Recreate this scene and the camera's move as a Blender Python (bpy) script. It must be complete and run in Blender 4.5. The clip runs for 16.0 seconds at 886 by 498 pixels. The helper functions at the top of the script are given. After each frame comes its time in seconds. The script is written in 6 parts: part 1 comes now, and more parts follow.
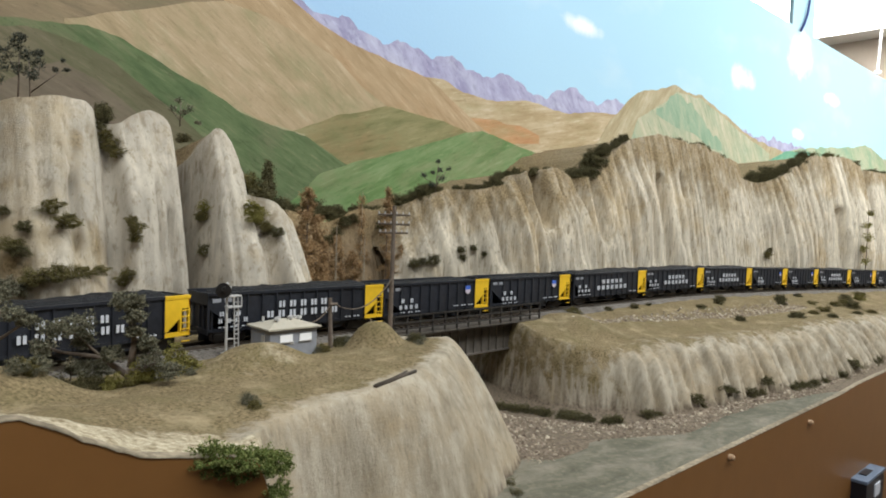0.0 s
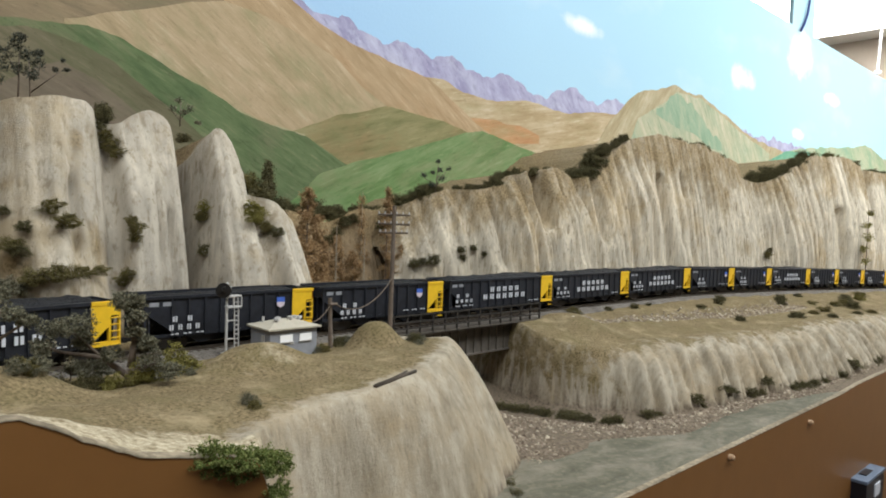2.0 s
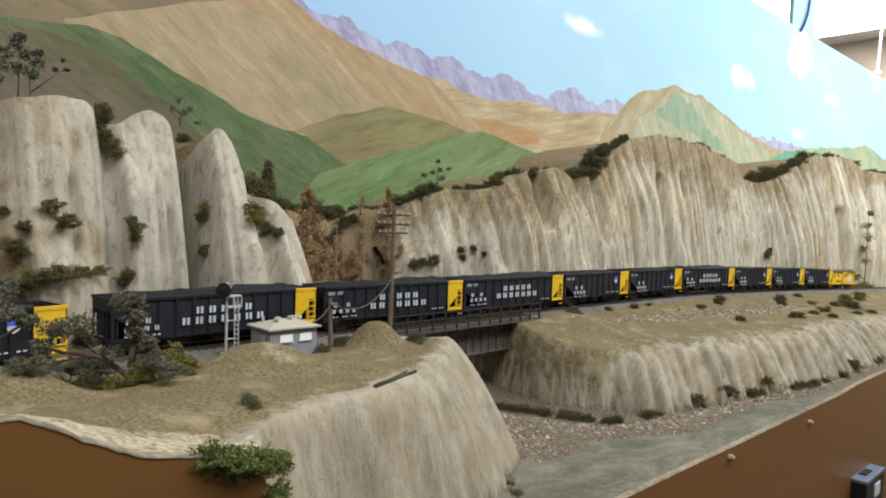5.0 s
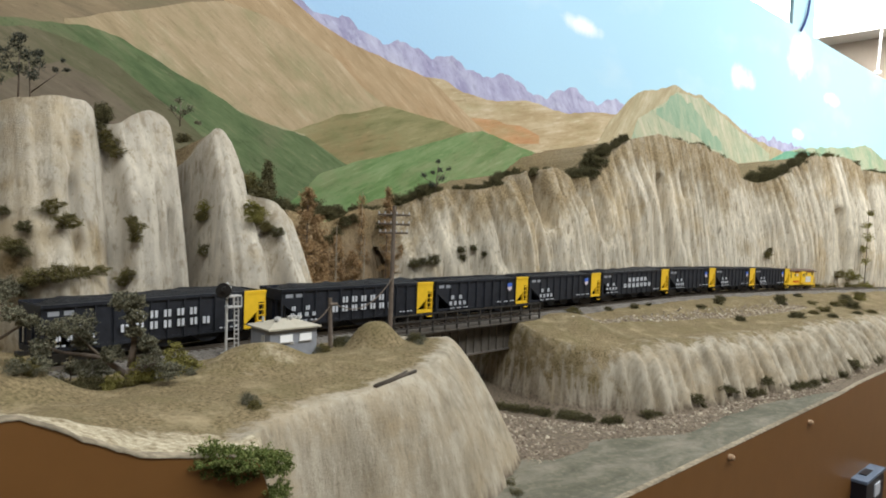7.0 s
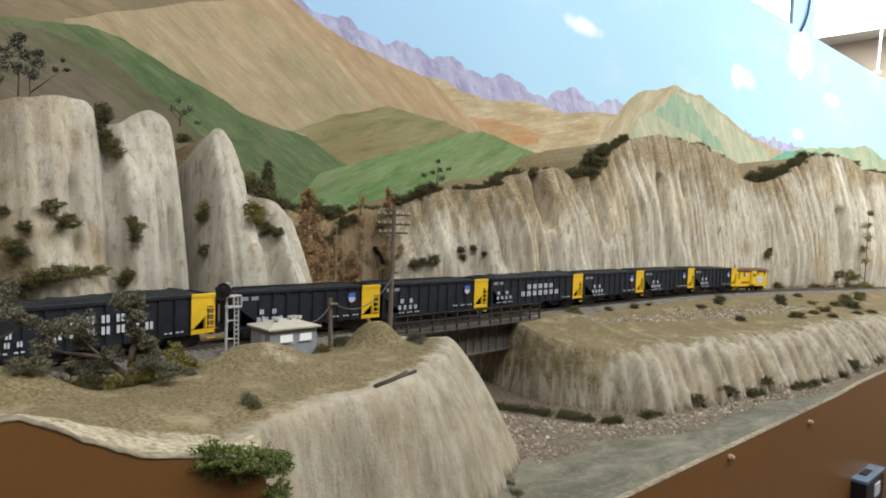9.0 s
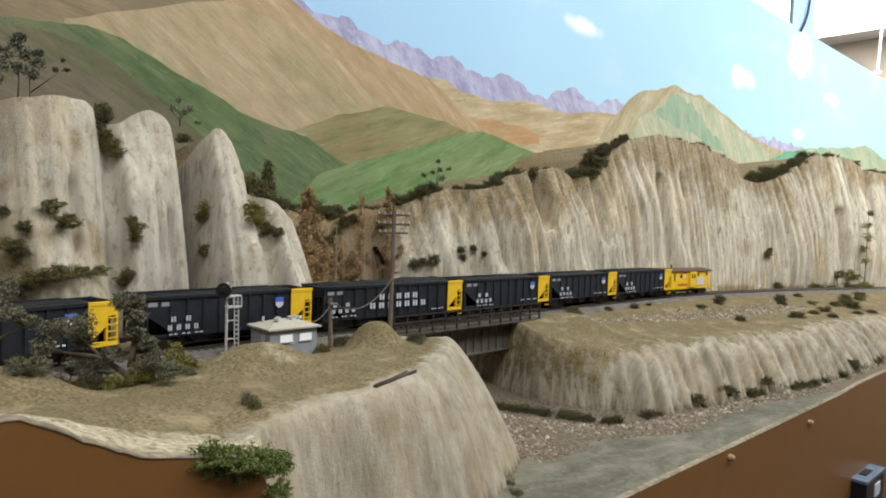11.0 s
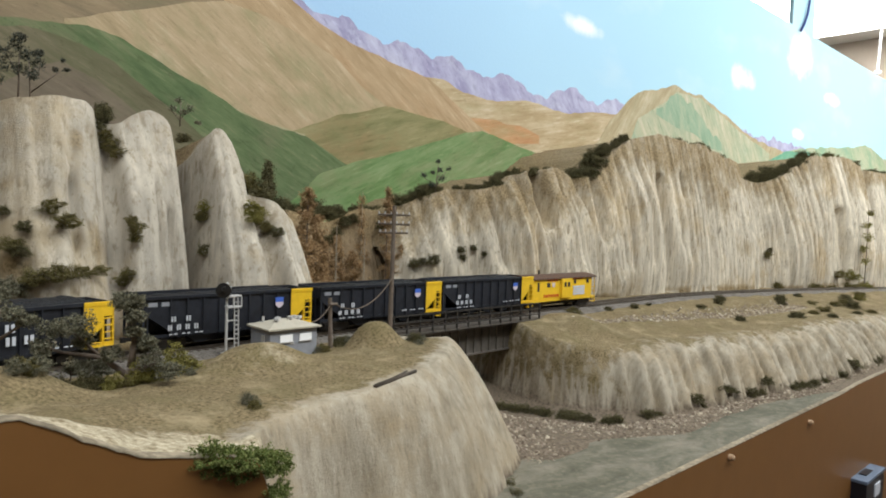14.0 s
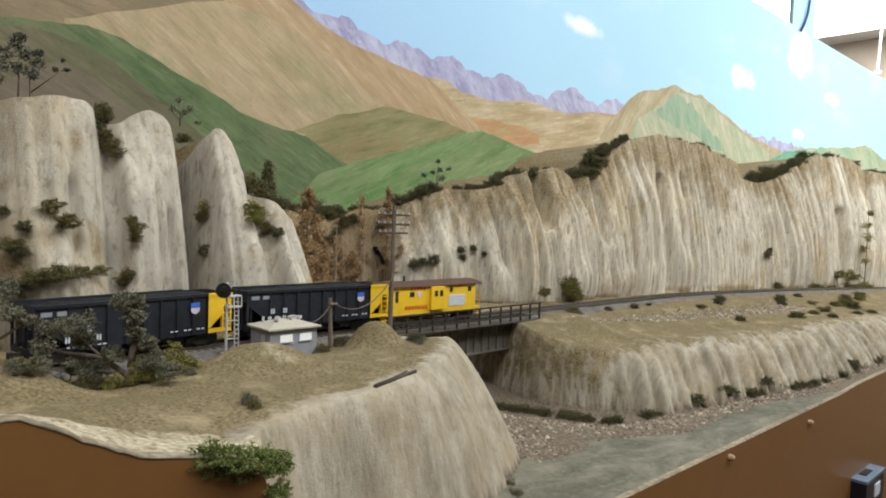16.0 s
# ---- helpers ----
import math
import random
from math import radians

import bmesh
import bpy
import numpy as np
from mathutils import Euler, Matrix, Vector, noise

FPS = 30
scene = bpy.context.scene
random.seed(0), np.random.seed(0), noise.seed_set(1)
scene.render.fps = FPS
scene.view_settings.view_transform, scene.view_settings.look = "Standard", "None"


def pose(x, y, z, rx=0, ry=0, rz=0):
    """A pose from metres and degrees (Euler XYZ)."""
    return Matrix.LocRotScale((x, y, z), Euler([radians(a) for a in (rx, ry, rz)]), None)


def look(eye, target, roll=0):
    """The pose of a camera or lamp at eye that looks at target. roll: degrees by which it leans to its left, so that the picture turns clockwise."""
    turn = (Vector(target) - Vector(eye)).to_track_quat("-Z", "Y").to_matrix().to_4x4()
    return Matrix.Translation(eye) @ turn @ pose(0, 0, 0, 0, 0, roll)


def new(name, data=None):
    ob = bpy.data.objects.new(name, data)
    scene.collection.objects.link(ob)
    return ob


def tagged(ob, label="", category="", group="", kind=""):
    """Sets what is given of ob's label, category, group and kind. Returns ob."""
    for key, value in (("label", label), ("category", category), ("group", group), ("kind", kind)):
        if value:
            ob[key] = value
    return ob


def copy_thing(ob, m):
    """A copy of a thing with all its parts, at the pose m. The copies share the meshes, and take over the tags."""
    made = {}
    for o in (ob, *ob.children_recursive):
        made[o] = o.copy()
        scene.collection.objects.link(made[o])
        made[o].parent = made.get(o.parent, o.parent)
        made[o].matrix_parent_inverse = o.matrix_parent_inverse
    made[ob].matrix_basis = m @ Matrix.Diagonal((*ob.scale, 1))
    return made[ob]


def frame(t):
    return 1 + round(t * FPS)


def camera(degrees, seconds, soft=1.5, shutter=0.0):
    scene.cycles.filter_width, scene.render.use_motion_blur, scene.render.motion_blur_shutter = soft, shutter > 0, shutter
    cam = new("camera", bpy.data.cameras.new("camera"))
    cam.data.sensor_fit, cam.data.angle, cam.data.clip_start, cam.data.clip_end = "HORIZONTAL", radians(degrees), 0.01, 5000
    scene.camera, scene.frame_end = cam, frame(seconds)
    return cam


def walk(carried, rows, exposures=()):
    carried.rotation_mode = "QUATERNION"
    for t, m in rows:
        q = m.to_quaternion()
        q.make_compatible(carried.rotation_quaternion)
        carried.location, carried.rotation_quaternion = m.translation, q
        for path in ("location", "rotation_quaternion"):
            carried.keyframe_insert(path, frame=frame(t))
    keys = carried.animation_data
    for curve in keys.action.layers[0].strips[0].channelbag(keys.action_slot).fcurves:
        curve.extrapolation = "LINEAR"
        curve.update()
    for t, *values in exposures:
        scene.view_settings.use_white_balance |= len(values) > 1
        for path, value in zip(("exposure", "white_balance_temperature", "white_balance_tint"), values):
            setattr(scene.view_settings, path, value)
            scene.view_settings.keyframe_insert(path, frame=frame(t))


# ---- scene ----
cam = camera(66.3, 16.0, soft=1.9)
EYE = (0.0, 0.0, 1.307)
HEAD, TILT = radians(46.4), radians(-2.6)
AIM = (math.cos(HEAD) * math.cos(TILT), math.sin(HEAD) * math.cos(TILT), EYE[2] + math.sin(TILT))
walk(cam, [(0.0, look(EYE, AIM, 2.0)), (16.0, look(EYE, AIM, 2.0))], exposures=[(0.0, 0.0), (16.0, 0.0)])

# ---- light: two rows of ceiling tubes over the aisle, pale room all round ----
RAIL = 1.200
CEIL = 2.55
world = bpy.data.worlds.new("room_air")
scene.world = world
world.use_nodes = True
world.node_tree.nodes["Background"].inputs[0].default_value = (0.9, 0.95, 1.0, 1)
world.node_tree.nodes["Background"].inputs[1].default_value = 0.12


def area_lamp(name, x, y, z, sx, sy, watts, colour, aim):
    data = bpy.data.lights.new(name, "AREA")
    data.shape, data.size, data.size_y, data.energy, data.color = "RECTANGLE", sx, sy, watts, colour
    ob = new(name, data)
    ob.matrix_world = look((x, y, z), aim)
    return ob


area_lamp("ceiling_tube_lamp", 0.3, -0.25, 2.45, 2.4, 0.5, 31.5, (0.96, 1.0, 1.0), (0.3, 0.25, 1.2))
area_lamp("ceiling_tube_lamp", 3.0, -0.35, 2.45, 2.4, 0.5, 64, (0.96, 1.0, 1.0), (3.0, 0.45, 1.2))

# ---- numeric helpers ----


def sstep(a, b, x):
    t = np.clip((np.asarray(x, float) - a) / (b - a), 0, 1)
    return t * t * (3 - 2 * t)


def lattice(ix, iy, seed):
    h = (ix.astype(np.int64) * 374761393 + iy.astype(np.int64) * 668265263 + seed * 974711) & 0x7FFFFFFF
    h = ((h ^ (h >> 13)) * 1274126177) & 0x7FFFFFFF
    return ((h ^ (h >> 16)) & 0xFFFF) / 65535.0


def vnoise(x, y, seed=0):
    x, y = np.broadcast_arrays(np.asarray(x, float), np.asarray(y, float))
    ix, iy = np.floor(x), np.floor(y)
    fx, fy = x - ix, y - iy
    fx, fy = fx * fx * (3 - 2 * fx), fy * fy * (3 - 2 * fy)
    a, b = lattice(ix, iy, seed), lattice(ix + 1, iy, seed)
    c, d = lattice(ix, iy + 1, seed), lattice(ix + 1, iy + 1, seed)
    return (a * (1 - fx) + b * fx) * (1 - fy) + (c * (1 - fx) + d * fx) * fy


def fbm(x, y, seed=0, octaves=4):
    total, amp, norm = 0, 1.0, 0.0
    for k in range(octaves):
        total = total + amp * vnoise(np.asarray(x) * 2 ** k, np.asarray(y) * 2 ** k, seed + 17 * k)
        norm, amp = norm + amp, amp * 0.5
    return total / norm - 0.5


def sheet(name, P, mats, attr=None, smooth=True):
    """A grid surface from an array of n x m points, with named per-point masks."""
    n, m, _ = P.shape
    idx = np.arange(n * m).reshape(n, m)
    quads = np.stack([idx[:-1, :-1], idx[1:, :-1], idx[1:, 1:], idx[:-1, 1:]], -1).reshape(-1, 4)
    me = bpy.data.meshes.new(name)
    me.from_pydata(P.reshape(-1, 3).tolist(), [], quads.tolist())
    if smooth:
        me.polygons.foreach_set("use_smooth", np.ones(len(quads), bool))
    for key, val in (attr or {}).items():
        a = me.attributes.new(key, "FLOAT", "POINT")
        a.data.foreach_set("value", np.asarray(val, np.float32).reshape(-1))
    me.materials.append(mats)
    me.update()
    return me


def near_line(px_, py_, line):
    """Distance to a polyline and the arc length of the nearest point."""
    best = np.full(px_.shape, 9e9)
    arc = np.zeros(px_.shape)
    run = 0.0
    for (ax, ay), (bx, by) in zip(line[:-1], line[1:]):
        L = math.hypot(bx - ax, by - ay)
        t = np.clip(((px_ - ax) * (bx - ax) + (py_ - ay) * (by - ay)) / L ** 2, 0, 1)
        d = np.hypot(px_ - ax - t * (bx - ax), py_ - ay - t * (by - ay))
        arc = np.where(d < best, run + t * L, arc)
        best = np.minimum(best, d)
        run += L
    return best, arc


def inside(px_, py_, ring):
    hit = np.zeros(px_.shape, bool)
    for (ax, ay), (bx, by) in zip(ring, ring[1:] + ring[:1]):
        if ay != by:
            hit ^= ((ay > py_) != (by > py_)) & (px_ < (bx - ax) * (py_ - ay) / (by - ay) + ax)
    return hit


def smooth_line(pts, step=0.01):
    """A polyline rounded by a Catmull-Rom spline."""
    p = [pts[0]] + list(pts) + [pts[-1]]
    out = []
    for a, b, c, d in zip(p, p[1:], p[2:], p[3:]):
        k = max(2, int(math.hypot(c[0] - b[0], c[1] - b[1]) / step))
        for i in range(k):
            t = i / k
            out.append(tuple(0.5 * (2 * b[j] + (c[j] - a[j]) * t + (2 * a[j] - 5 * b[j] + 4 * c[j] - d[j]) * t * t
                                    + (3 * b[j] - a[j] - 3 * c[j] + d[j]) * t ** 3) for j in (0, 1)))
    return out + [tuple(pts[-1])]


# ---- mesh helpers ----


def box(bm, x0, x1, y0, y1, z0, z1, bevel=0.0):
    r = bmesh.ops.create_cube(bm, size=1.0)
    vs = r["verts"]
    bmesh.ops.transform(bm, matrix=Matrix.Translation(((x0 + x1) / 2, (y0 + y1) / 2, (z0 + z1) / 2))
                        @ Matrix.Diagonal((x1 - x0, y1 - y0, z1 - z0, 1)), verts=vs)
    if bevel:
        es = list({e for v in vs for e in v.link_edges})
        bmesh.ops.bevel(bm, geom=es, offset=bevel, segments=2, affect="EDGES", profile=0.5)
    return vs


def rod(bm, a, b, r0, r1=None, n=8):
    a, b = Vector(a), Vector(b)
    d = b - a
    r = bmesh.ops.create_cone(bm, cap_ends=True, segments=n, radius1=r0, radius2=r0 if r1 is None else r1, depth=d.length)
    m = Matrix.Translation((a + b) / 2) @ d.to_track_quat("Z", "Y").to_matrix().to_4x4()
    bmesh.ops.transform(bm, matrix=m, verts=r["verts"])
    return r["verts"]


def prism(bm, ring, y0, y1):
    """An outline in x and z, given thickness along y."""
    a = [bm.verts.new((x, y0, z)) for x, z in ring]
    b = [bm.verts.new((x, y1, z)) for x, z in ring]
    bm.faces.new(a)
    bm.faces.new(b[::-1])
    for i in range(len(ring)):
        j = (i + 1) % len(ring)
        bm.faces.new((a[j], a[i], b[i], b[j]))
    return a + b


def finish(name, bm, material, smooth=False):
    bmesh.ops.recalc_face_normals(bm, faces=bm.faces)
    me = bpy.data.meshes.new(name)
    bm.to_mesh(me)
    bm.free()
    me.materials.append(material)
    if smooth:
        me.polygons.foreach_set("use_smooth", np.ones(len(me.polygons), bool))
    return me


def part(name, bm, material, parent, label="", smooth=False):
    ob = new(name, bm if isinstance(bm, bpy.types.Mesh) else finish(name, bm, material, smooth))
    ob.parent = parent
    if label:
        tagged(ob, label)
    return ob


def thing(name, bm, material, m, label, category, group="", kind="", smooth=False):
    ob = new(name, bm if isinstance(bm, bpy.types.Mesh) else finish(name, bm, material, smooth))
    ob.matrix_world = m
    return tagged(ob, label, category, group, kind)


# ---- materials ----


class Nodes:
    def __init__(self, name):
        self.mat = bpy.data.materials.new(name)
        self.mat.use_nodes = True
        self.t = self.mat.node_tree
        self.out = self.t.nodes["Principled BSDF"]
        tc = self.t.nodes.new("ShaderNodeTexCoord")
        self.obj = tc.outputs["Object"]

    def mapped(self, scale=(1, 1, 1), rot=(0, 0, 0)):
        src = self.obj
        if any(rot):
            turn = self.t.nodes.new("ShaderNodeMapping")
            turn.inputs["Rotation"].default_value = [radians(a) for a in rot]
            self.t.links.new(src, turn.inputs[0])
            src = turn.outputs[0]
        n = self.t.nodes.new("ShaderNodeMapping")
        n.inputs["Scale"].default_value = scale
        self.t.links.new(src, n.inputs[0])
        return n.outputs[0]

    def noise(self, scale, detail=4, rough=0.55, vec=None, distort=0.0):
        n = self.t.nodes.new("ShaderNodeTexNoise")
        n.inputs["Scale"].default_value, n.inputs["Detail"].default_value = scale, detail
        n.inputs["Roughness"].default_value, n.inputs["Distortion"].default_value = rough, distort
        self.t.links.new(vec if vec is not None else self.obj, n.inputs["Vector"])
        return n.outputs["Fac"]

    def ramp(self, fac, stops):
        n = self.t.nodes.new("ShaderNodeValToRGB")
        while len(n.color_ramp.elements) < len(stops):
            n.color_ramp.elements.new(0.5)
        for e, (p, c) in zip(n.color_ramp.elements, stops):
            e.position, e.color = p, (c, c, c, 1) if isinstance(c, (int, float)) else (*c, 1)
        self.t.links.new(fac, n.inputs[0])
        return n.outputs[0]

    def mix(self, fac, a, b, mode="MIX"):
        n = self.t.nodes.new("ShaderNodeMix")
        n.data_type, n.blend_type = "RGBA", mode
        for sock, v in ((n.inputs[0], fac), (n.inputs[6], a), (n.inputs[7], b)):
            if isinstance(v, (int, float)):
                sock.default_value = v
            elif isinstance(v, tuple):
                sock.default_value = (*v, 1)
            else:
                self.t.links.new(v, sock)
        return n.outputs[2]

    def attr(self, name):
        n = self.t.nodes.new("ShaderNodeAttribute")
        n.attribute_name = name
        return n.outputs["Fac"]

    def math(self, op, a, b):
        n = self.t.nodes.new("ShaderNodeMath")
        n.operation = op
        for sock, v in ((n.inputs[0], a), (n.inputs[1], b)):
            if isinstance(v, (int, float)):
                sock.default_value = v
            else:
                self.t.links.new(v, sock)
        return n.outputs[0]

    def random(self):
        return self.t.nodes.new("ShaderNodeObjectInfo").outputs["Random"]

    def island(self):
        return self.t.nodes.new("ShaderNodeNewGeometry").outputs["Random Per Island"]

    def done(self, colour, rough=0.8, metal=0.0, bump=None, height=0.001, spec=0.3):
        for key, v in (("Base Color", colour), ("Roughness", rough), ("Metallic", metal)):
            if isinstance(v, tuple):
                self.out.inputs[key].default_value = (*v, 1)
            elif isinstance(v, (int, float)):
                self.out.inputs[key].default_value = v
            else:
                self.t.links.new(v, self.out.inputs[key])
        self.out.inputs["Specular IOR Level"].default_value = spec
        if bump is not None:
            n = self.t.nodes.new("ShaderNodeBump")
            n.inputs["Strength"].default_value, n.inputs["Distance"].default_value = 1.0, height
            self.t.links.new(bump, n.inputs["Height"])
            self.t.links.new(n.outputs[0], self.out.inputs["Normal"])
        return self.mat


def plain(name, colour, rough=0.6, metal=0.0, vary=0.12, scale=120, spec=0.3, height=0.0002):
    k = Nodes(name)
    n = k.noise(scale, 5)
    big = k.noise(scale * 0.12, 3)
    c = k.mix(k.ramp(n, [(0.3, 0.0), (0.7, 1.0)]), tuple(v * (1 - vary) for v in colour), tuple(min(1, v * (1 + vary)) for v in colour))
    c = k.mix(k.ramp(big, [(0.4, 0.0), (0.75, 0.5)]), c, tuple(v * (1 - 2 * vary) for v in colour))
    return k.done(c, rough, metal, n, height, spec)


def rock_material(name, pale, grey, ochre, dark, streak=70, flow=7):
    """Tinted plaster: washes that ran down the face, ochre and grey patches, fine grain."""
    k = Nodes(name)
    run = k.noise(1.0, 7, 0.68, k.mapped((streak, streak, flow)), 0.2)
    fine = k.noise(1.0, 5, 0.65, k.mapped((streak * 4.5, streak * 4.5, flow * 4)), 0.2)
    patch = k.noise(9, 6, 0.68)
    patch2 = k.noise(17, 6, 0.7, k.mapped((1.4, 1.4, 0.7)))
    c = k.mix(k.ramp(run, [(0.38, 0.0), (0.60, 1.0)]), grey, pale)
    c = k.mix(k.ramp(patch2, [(0.50, 0.0), (0.66, 0.6)]), c, grey)
    c = k.mix(k.ramp(patch, [(0.50, 0.0), (0.64, 0.68)]), c, ochre)
    c = k.mix(k.ramp(fine, [(0.34, 0.65), (0.47, 0.0)]), c, dark)
    c = k.mix(k.ramp(k.noise(1.0, 5, 0.65, k.mapped((streak * 2.2, streak * 2.2, 9)), 0.4), [(0.56, 0.0), (0.66, 0.6)]), c, tuple(min(1, v * 1.25) for v in pale))
    c = k.mix(k.ramp(k.attr("tone"), [(0.10, 0.6), (0.30, 0.0)]), c, dark)
    c = k.mix(k.ramp(k.attr("tone"), [(0.70, 0.0), (0.95, 0.5)]), c, tuple(min(1, v * 1.15) for v in pale))
    earth = k.mix(k.ramp(k.noise(420, 3), [(0.35, 0.0), (0.65, 1.0)]), (0.16, 0.112, 0.055), (0.36, 0.27, 0.15))
    wash = k.math("ADD", k.attr("turf"), k.math("MULTIPLY", k.math("SUBTRACT", k.noise(1.0, 6, 0.7, k.mapped((90, 90, 34))), 0.5), 1.3))
    c = k.mix(k.ramp(wash, [(0.30, 0.0), (0.85, 0.9)]), c, earth)
    c = k.mix(k.ramp(k.noise(1.0, 4, 0.7, k.mapped((260, 260, 150))), [(0.60, 0.0), (0.68, 0.55)]), c, dark)
    grain = k.noise(650, 4, 0.7)
    h = k.math("ADD", k.math("ADD", k.math("MULTIPLY", run, 0.22), k.math("MULTIPLY", fine, 0.40)), k.math("MULTIPLY", grain, 0.38))
    return k.done(c, 0.95, 0, h, 0.0030, 0.1)


ROCK = rock_material("tinted_plaster_rock", (0.68, 0.61, 0.49), (0.44, 0.395, 0.32), (0.46, 0.345, 0.195), (0.19, 0.143, 0.09), 66)
ROCK_GREY = rock_material("grey_plaster_rock", (0.585, 0.53, 0.44), (0.415, 0.375, 0.315), (0.45, 0.35, 0.215), (0.25, 0.20, 0.135), 34, 15)


def ground_material():
    k = Nodes("turf_and_plaster_ground")
    run = k.noise(1.0, 6, 0.62, k.mapped((60, 60, 12)), 0.3)
    fine = k.noise(1.0, 5, 0.65, k.mapped((330, 330, 34)), 0.2)
    face = k.mix(k.ramp(run, [(0.36, 0.0), (0.62, 1.0)]), (0.265, 0.225, 0.165), (0.43, 0.38, 0.30))
    face = k.mix(k.ramp(k.noise(14, 6, 0.7), [(0.48, 0.0), (0.68, 0.6)]), face, (0.34, 0.255, 0.15))
    face = k.mix(k.ramp(fine, [(0.34, 0.5), (0.46, 0.0)]), face, (0.20, 0.16, 0.11))
    face = k.mix(k.ramp(fine, [(0.58, 0.0), (0.70, 0.5)]), face, (0.52, 0.46, 0.37))
    speck = k.noise(520, 4, 0.7)
    turf = k.mix(k.ramp(speck, [(0.36, 0.0), (0.64, 1.0)]), (0.09, 0.070, 0.038), (0.29, 0.22, 0.125))
    turf = k.mix(k.ramp(k.noise(26, 6, 0.7), [(0.45, 0.0), (0.68, 0.6)]), turf, (0.15, 0.125, 0.058))
    turf = k.mix(k.ramp(k.noise(17, 6, 0.75), [(0.52, 0.0), (0.64, 0.7)]), turf, (0.125, 0.102, 0.056))
    turf = k.mix(k.ramp(k.noise(34, 6, 0.7), [(0.53, 0.0), (0.70, 0.75)]), turf, (0.39, 0.31, 0.19))
    edge = k.math("ADD", k.attr("turf"), k.math("MULTIPLY", k.math("SUBTRACT", k.noise(70, 6, 0.7), 0.5), 1.3))
    c = k.mix(k.ramp(edge, [(0.38, 0.0), (0.62, 1.0)]), face, turf)
    bed = k.mix(k.ramp(k.noise(300, 4, 0.7), [(0.35, 0.0), (0.65, 1.0)]), (0.095, 0.073, 0.052), (0.225, 0.18, 0.135))
    c = k.mix(k.attr("bed"), c, bed)
    chips = k.mix(k.ramp(k.noise(210, 6, 0.75), [(0.36, 0.0), (0.62, 1.0)]), (0.20, 0.155, 0.09), (0.60, 0.52, 0.38))
    broken = k.math("ADD", k.attr("cut"), k.math("MULTIPLY", k.math("SUBTRACT", k.noise(48, 6, 0.75), 0.5), 1.6))
    c = k.mix(k.ramp(broken, [(0.40, 0.0), (0.72, 0.95)]), c, chips)
    h = k.math("ADD", k.math("ADD", k.math("MULTIPLY", run, 0.4), k.math("MULTIPLY", speck, 0.5)), k.math("MULTIPLY", fine, 0.35))
    return k.done(c, 0.97, 0, h, 0.0013, 0.1)


GROUND = ground_material()
FASCIA = plain("brown_fascia_paint", (0.205, 0.095, 0.030), 0.42, 0, 0.05, 40)
BLACK = plain("black_car_paint", (0.015, 0.017, 0.024), 0.55, 0, 0.35, 160, 0.35)
YELLOW = plain("yellow_car_paint", (0.80, 0.50, 0.025), 0.45, 0, 0.08, 150)
WHITE = plain("white_lettering", (0.58, 0.60, 0.65), 0.6, 0, 0.08, 300)
BLUE = plain("blue_emblem", (0.06, 0.14, 0.55), 0.5, 0, 0.05, 300)
PINK = plain("pale_emblem", (0.60, 0.52, 0.58), 0.5, 0, 0.05, 300)
RED = plain("red_lettering", (0.55, 0.09, 0.02), 0.5, 0, 0.08, 300)
ROOF = plain("brown_caboose_roof", (0.10, 0.055, 0.036), 0.7, 0, 0.15, 150)
COAL = plain("coal", (0.010, 0.010, 0.012), 0.7, 0, 0.5, 500, 0.4, 0.002)
STEEL = plain("dark_weathered_steel", (0.045, 0.040, 0.036), 0.6, 0.2, 0.3, 160)
GIRDER = plain("grey_bridge_steel", (0.12, 0.105, 0.09), 0.65, 0.1, 0.25, 90)
RAILM = plain("worn_rail", (0.20, 0.17, 0.14), 0.4, 0.6, 0.2, 200)
TIE = plain("stained_tie", (0.07, 0.055, 0.042), 0.9, 0, 0.3, 300)
BALLAST = plain("grey_ballast", (0.20, 0.18, 0.16), 0.95, 0, 0.45, 700, 0.1, 0.002)
POLE = plain("weathered_pole_wood", (0.16, 0.125, 0.10), 0.9, 0, 0.25, 260)
SILVER = plain("silver_signal_paint", (0.50, 0.49, 0.48), 0.5, 0.1, 0.15, 200)
GREYWALL = plain("grey_shed_wall", (0.27, 0.28, 0.31), 0.7, 0, 0.12, 110)
SHEDROOF = plain("sand_shed_roof", (0.46, 0.42, 0.34), 0.85, 0, 0.1, 200)
GLASSW = plain("white_shed_window", (0.95, 0.95, 0.96), 0.3, 0, 0.02, 60)
CONCRETE = plain("grey_abutment_concrete", (0.22, 0.20, 0.19), 0.9, 0, 0.15, 60)

# ---- the line: straight past the bridge, then easing towards the aisle and downhill ----
TRACK_Y = 0.524


def track(x):
    """Centre of the track, its heading (radians) and the rail's height at x."""
    e = max(0.0, x - 0.735)
    g = min(1.5, max(0.0, x - 0.95))
    far = max(0.0, e - 1.6)
    fade = math.exp(-far / 0.4)
    e = min(e, 1.6)
    w = min(1.0, max(0.0, (0.27 - x) / 0.40))
    y = TRACK_Y - 0.036 * e * e - 0.046 * (1 - fade) - 0.060 * w * w * (3 - 2 * w)
    z = RAIL - 0.034 * g * g / (g + 0.25)
    return y, math.atan(-0.072 * e * fade + 0.90 * w * (1 - w)), z


def track_rows(xs):
    t = [track(float(x)) for x in xs]
    return np.array([v[0] for v in t]), np.array([v[2] for v in t])


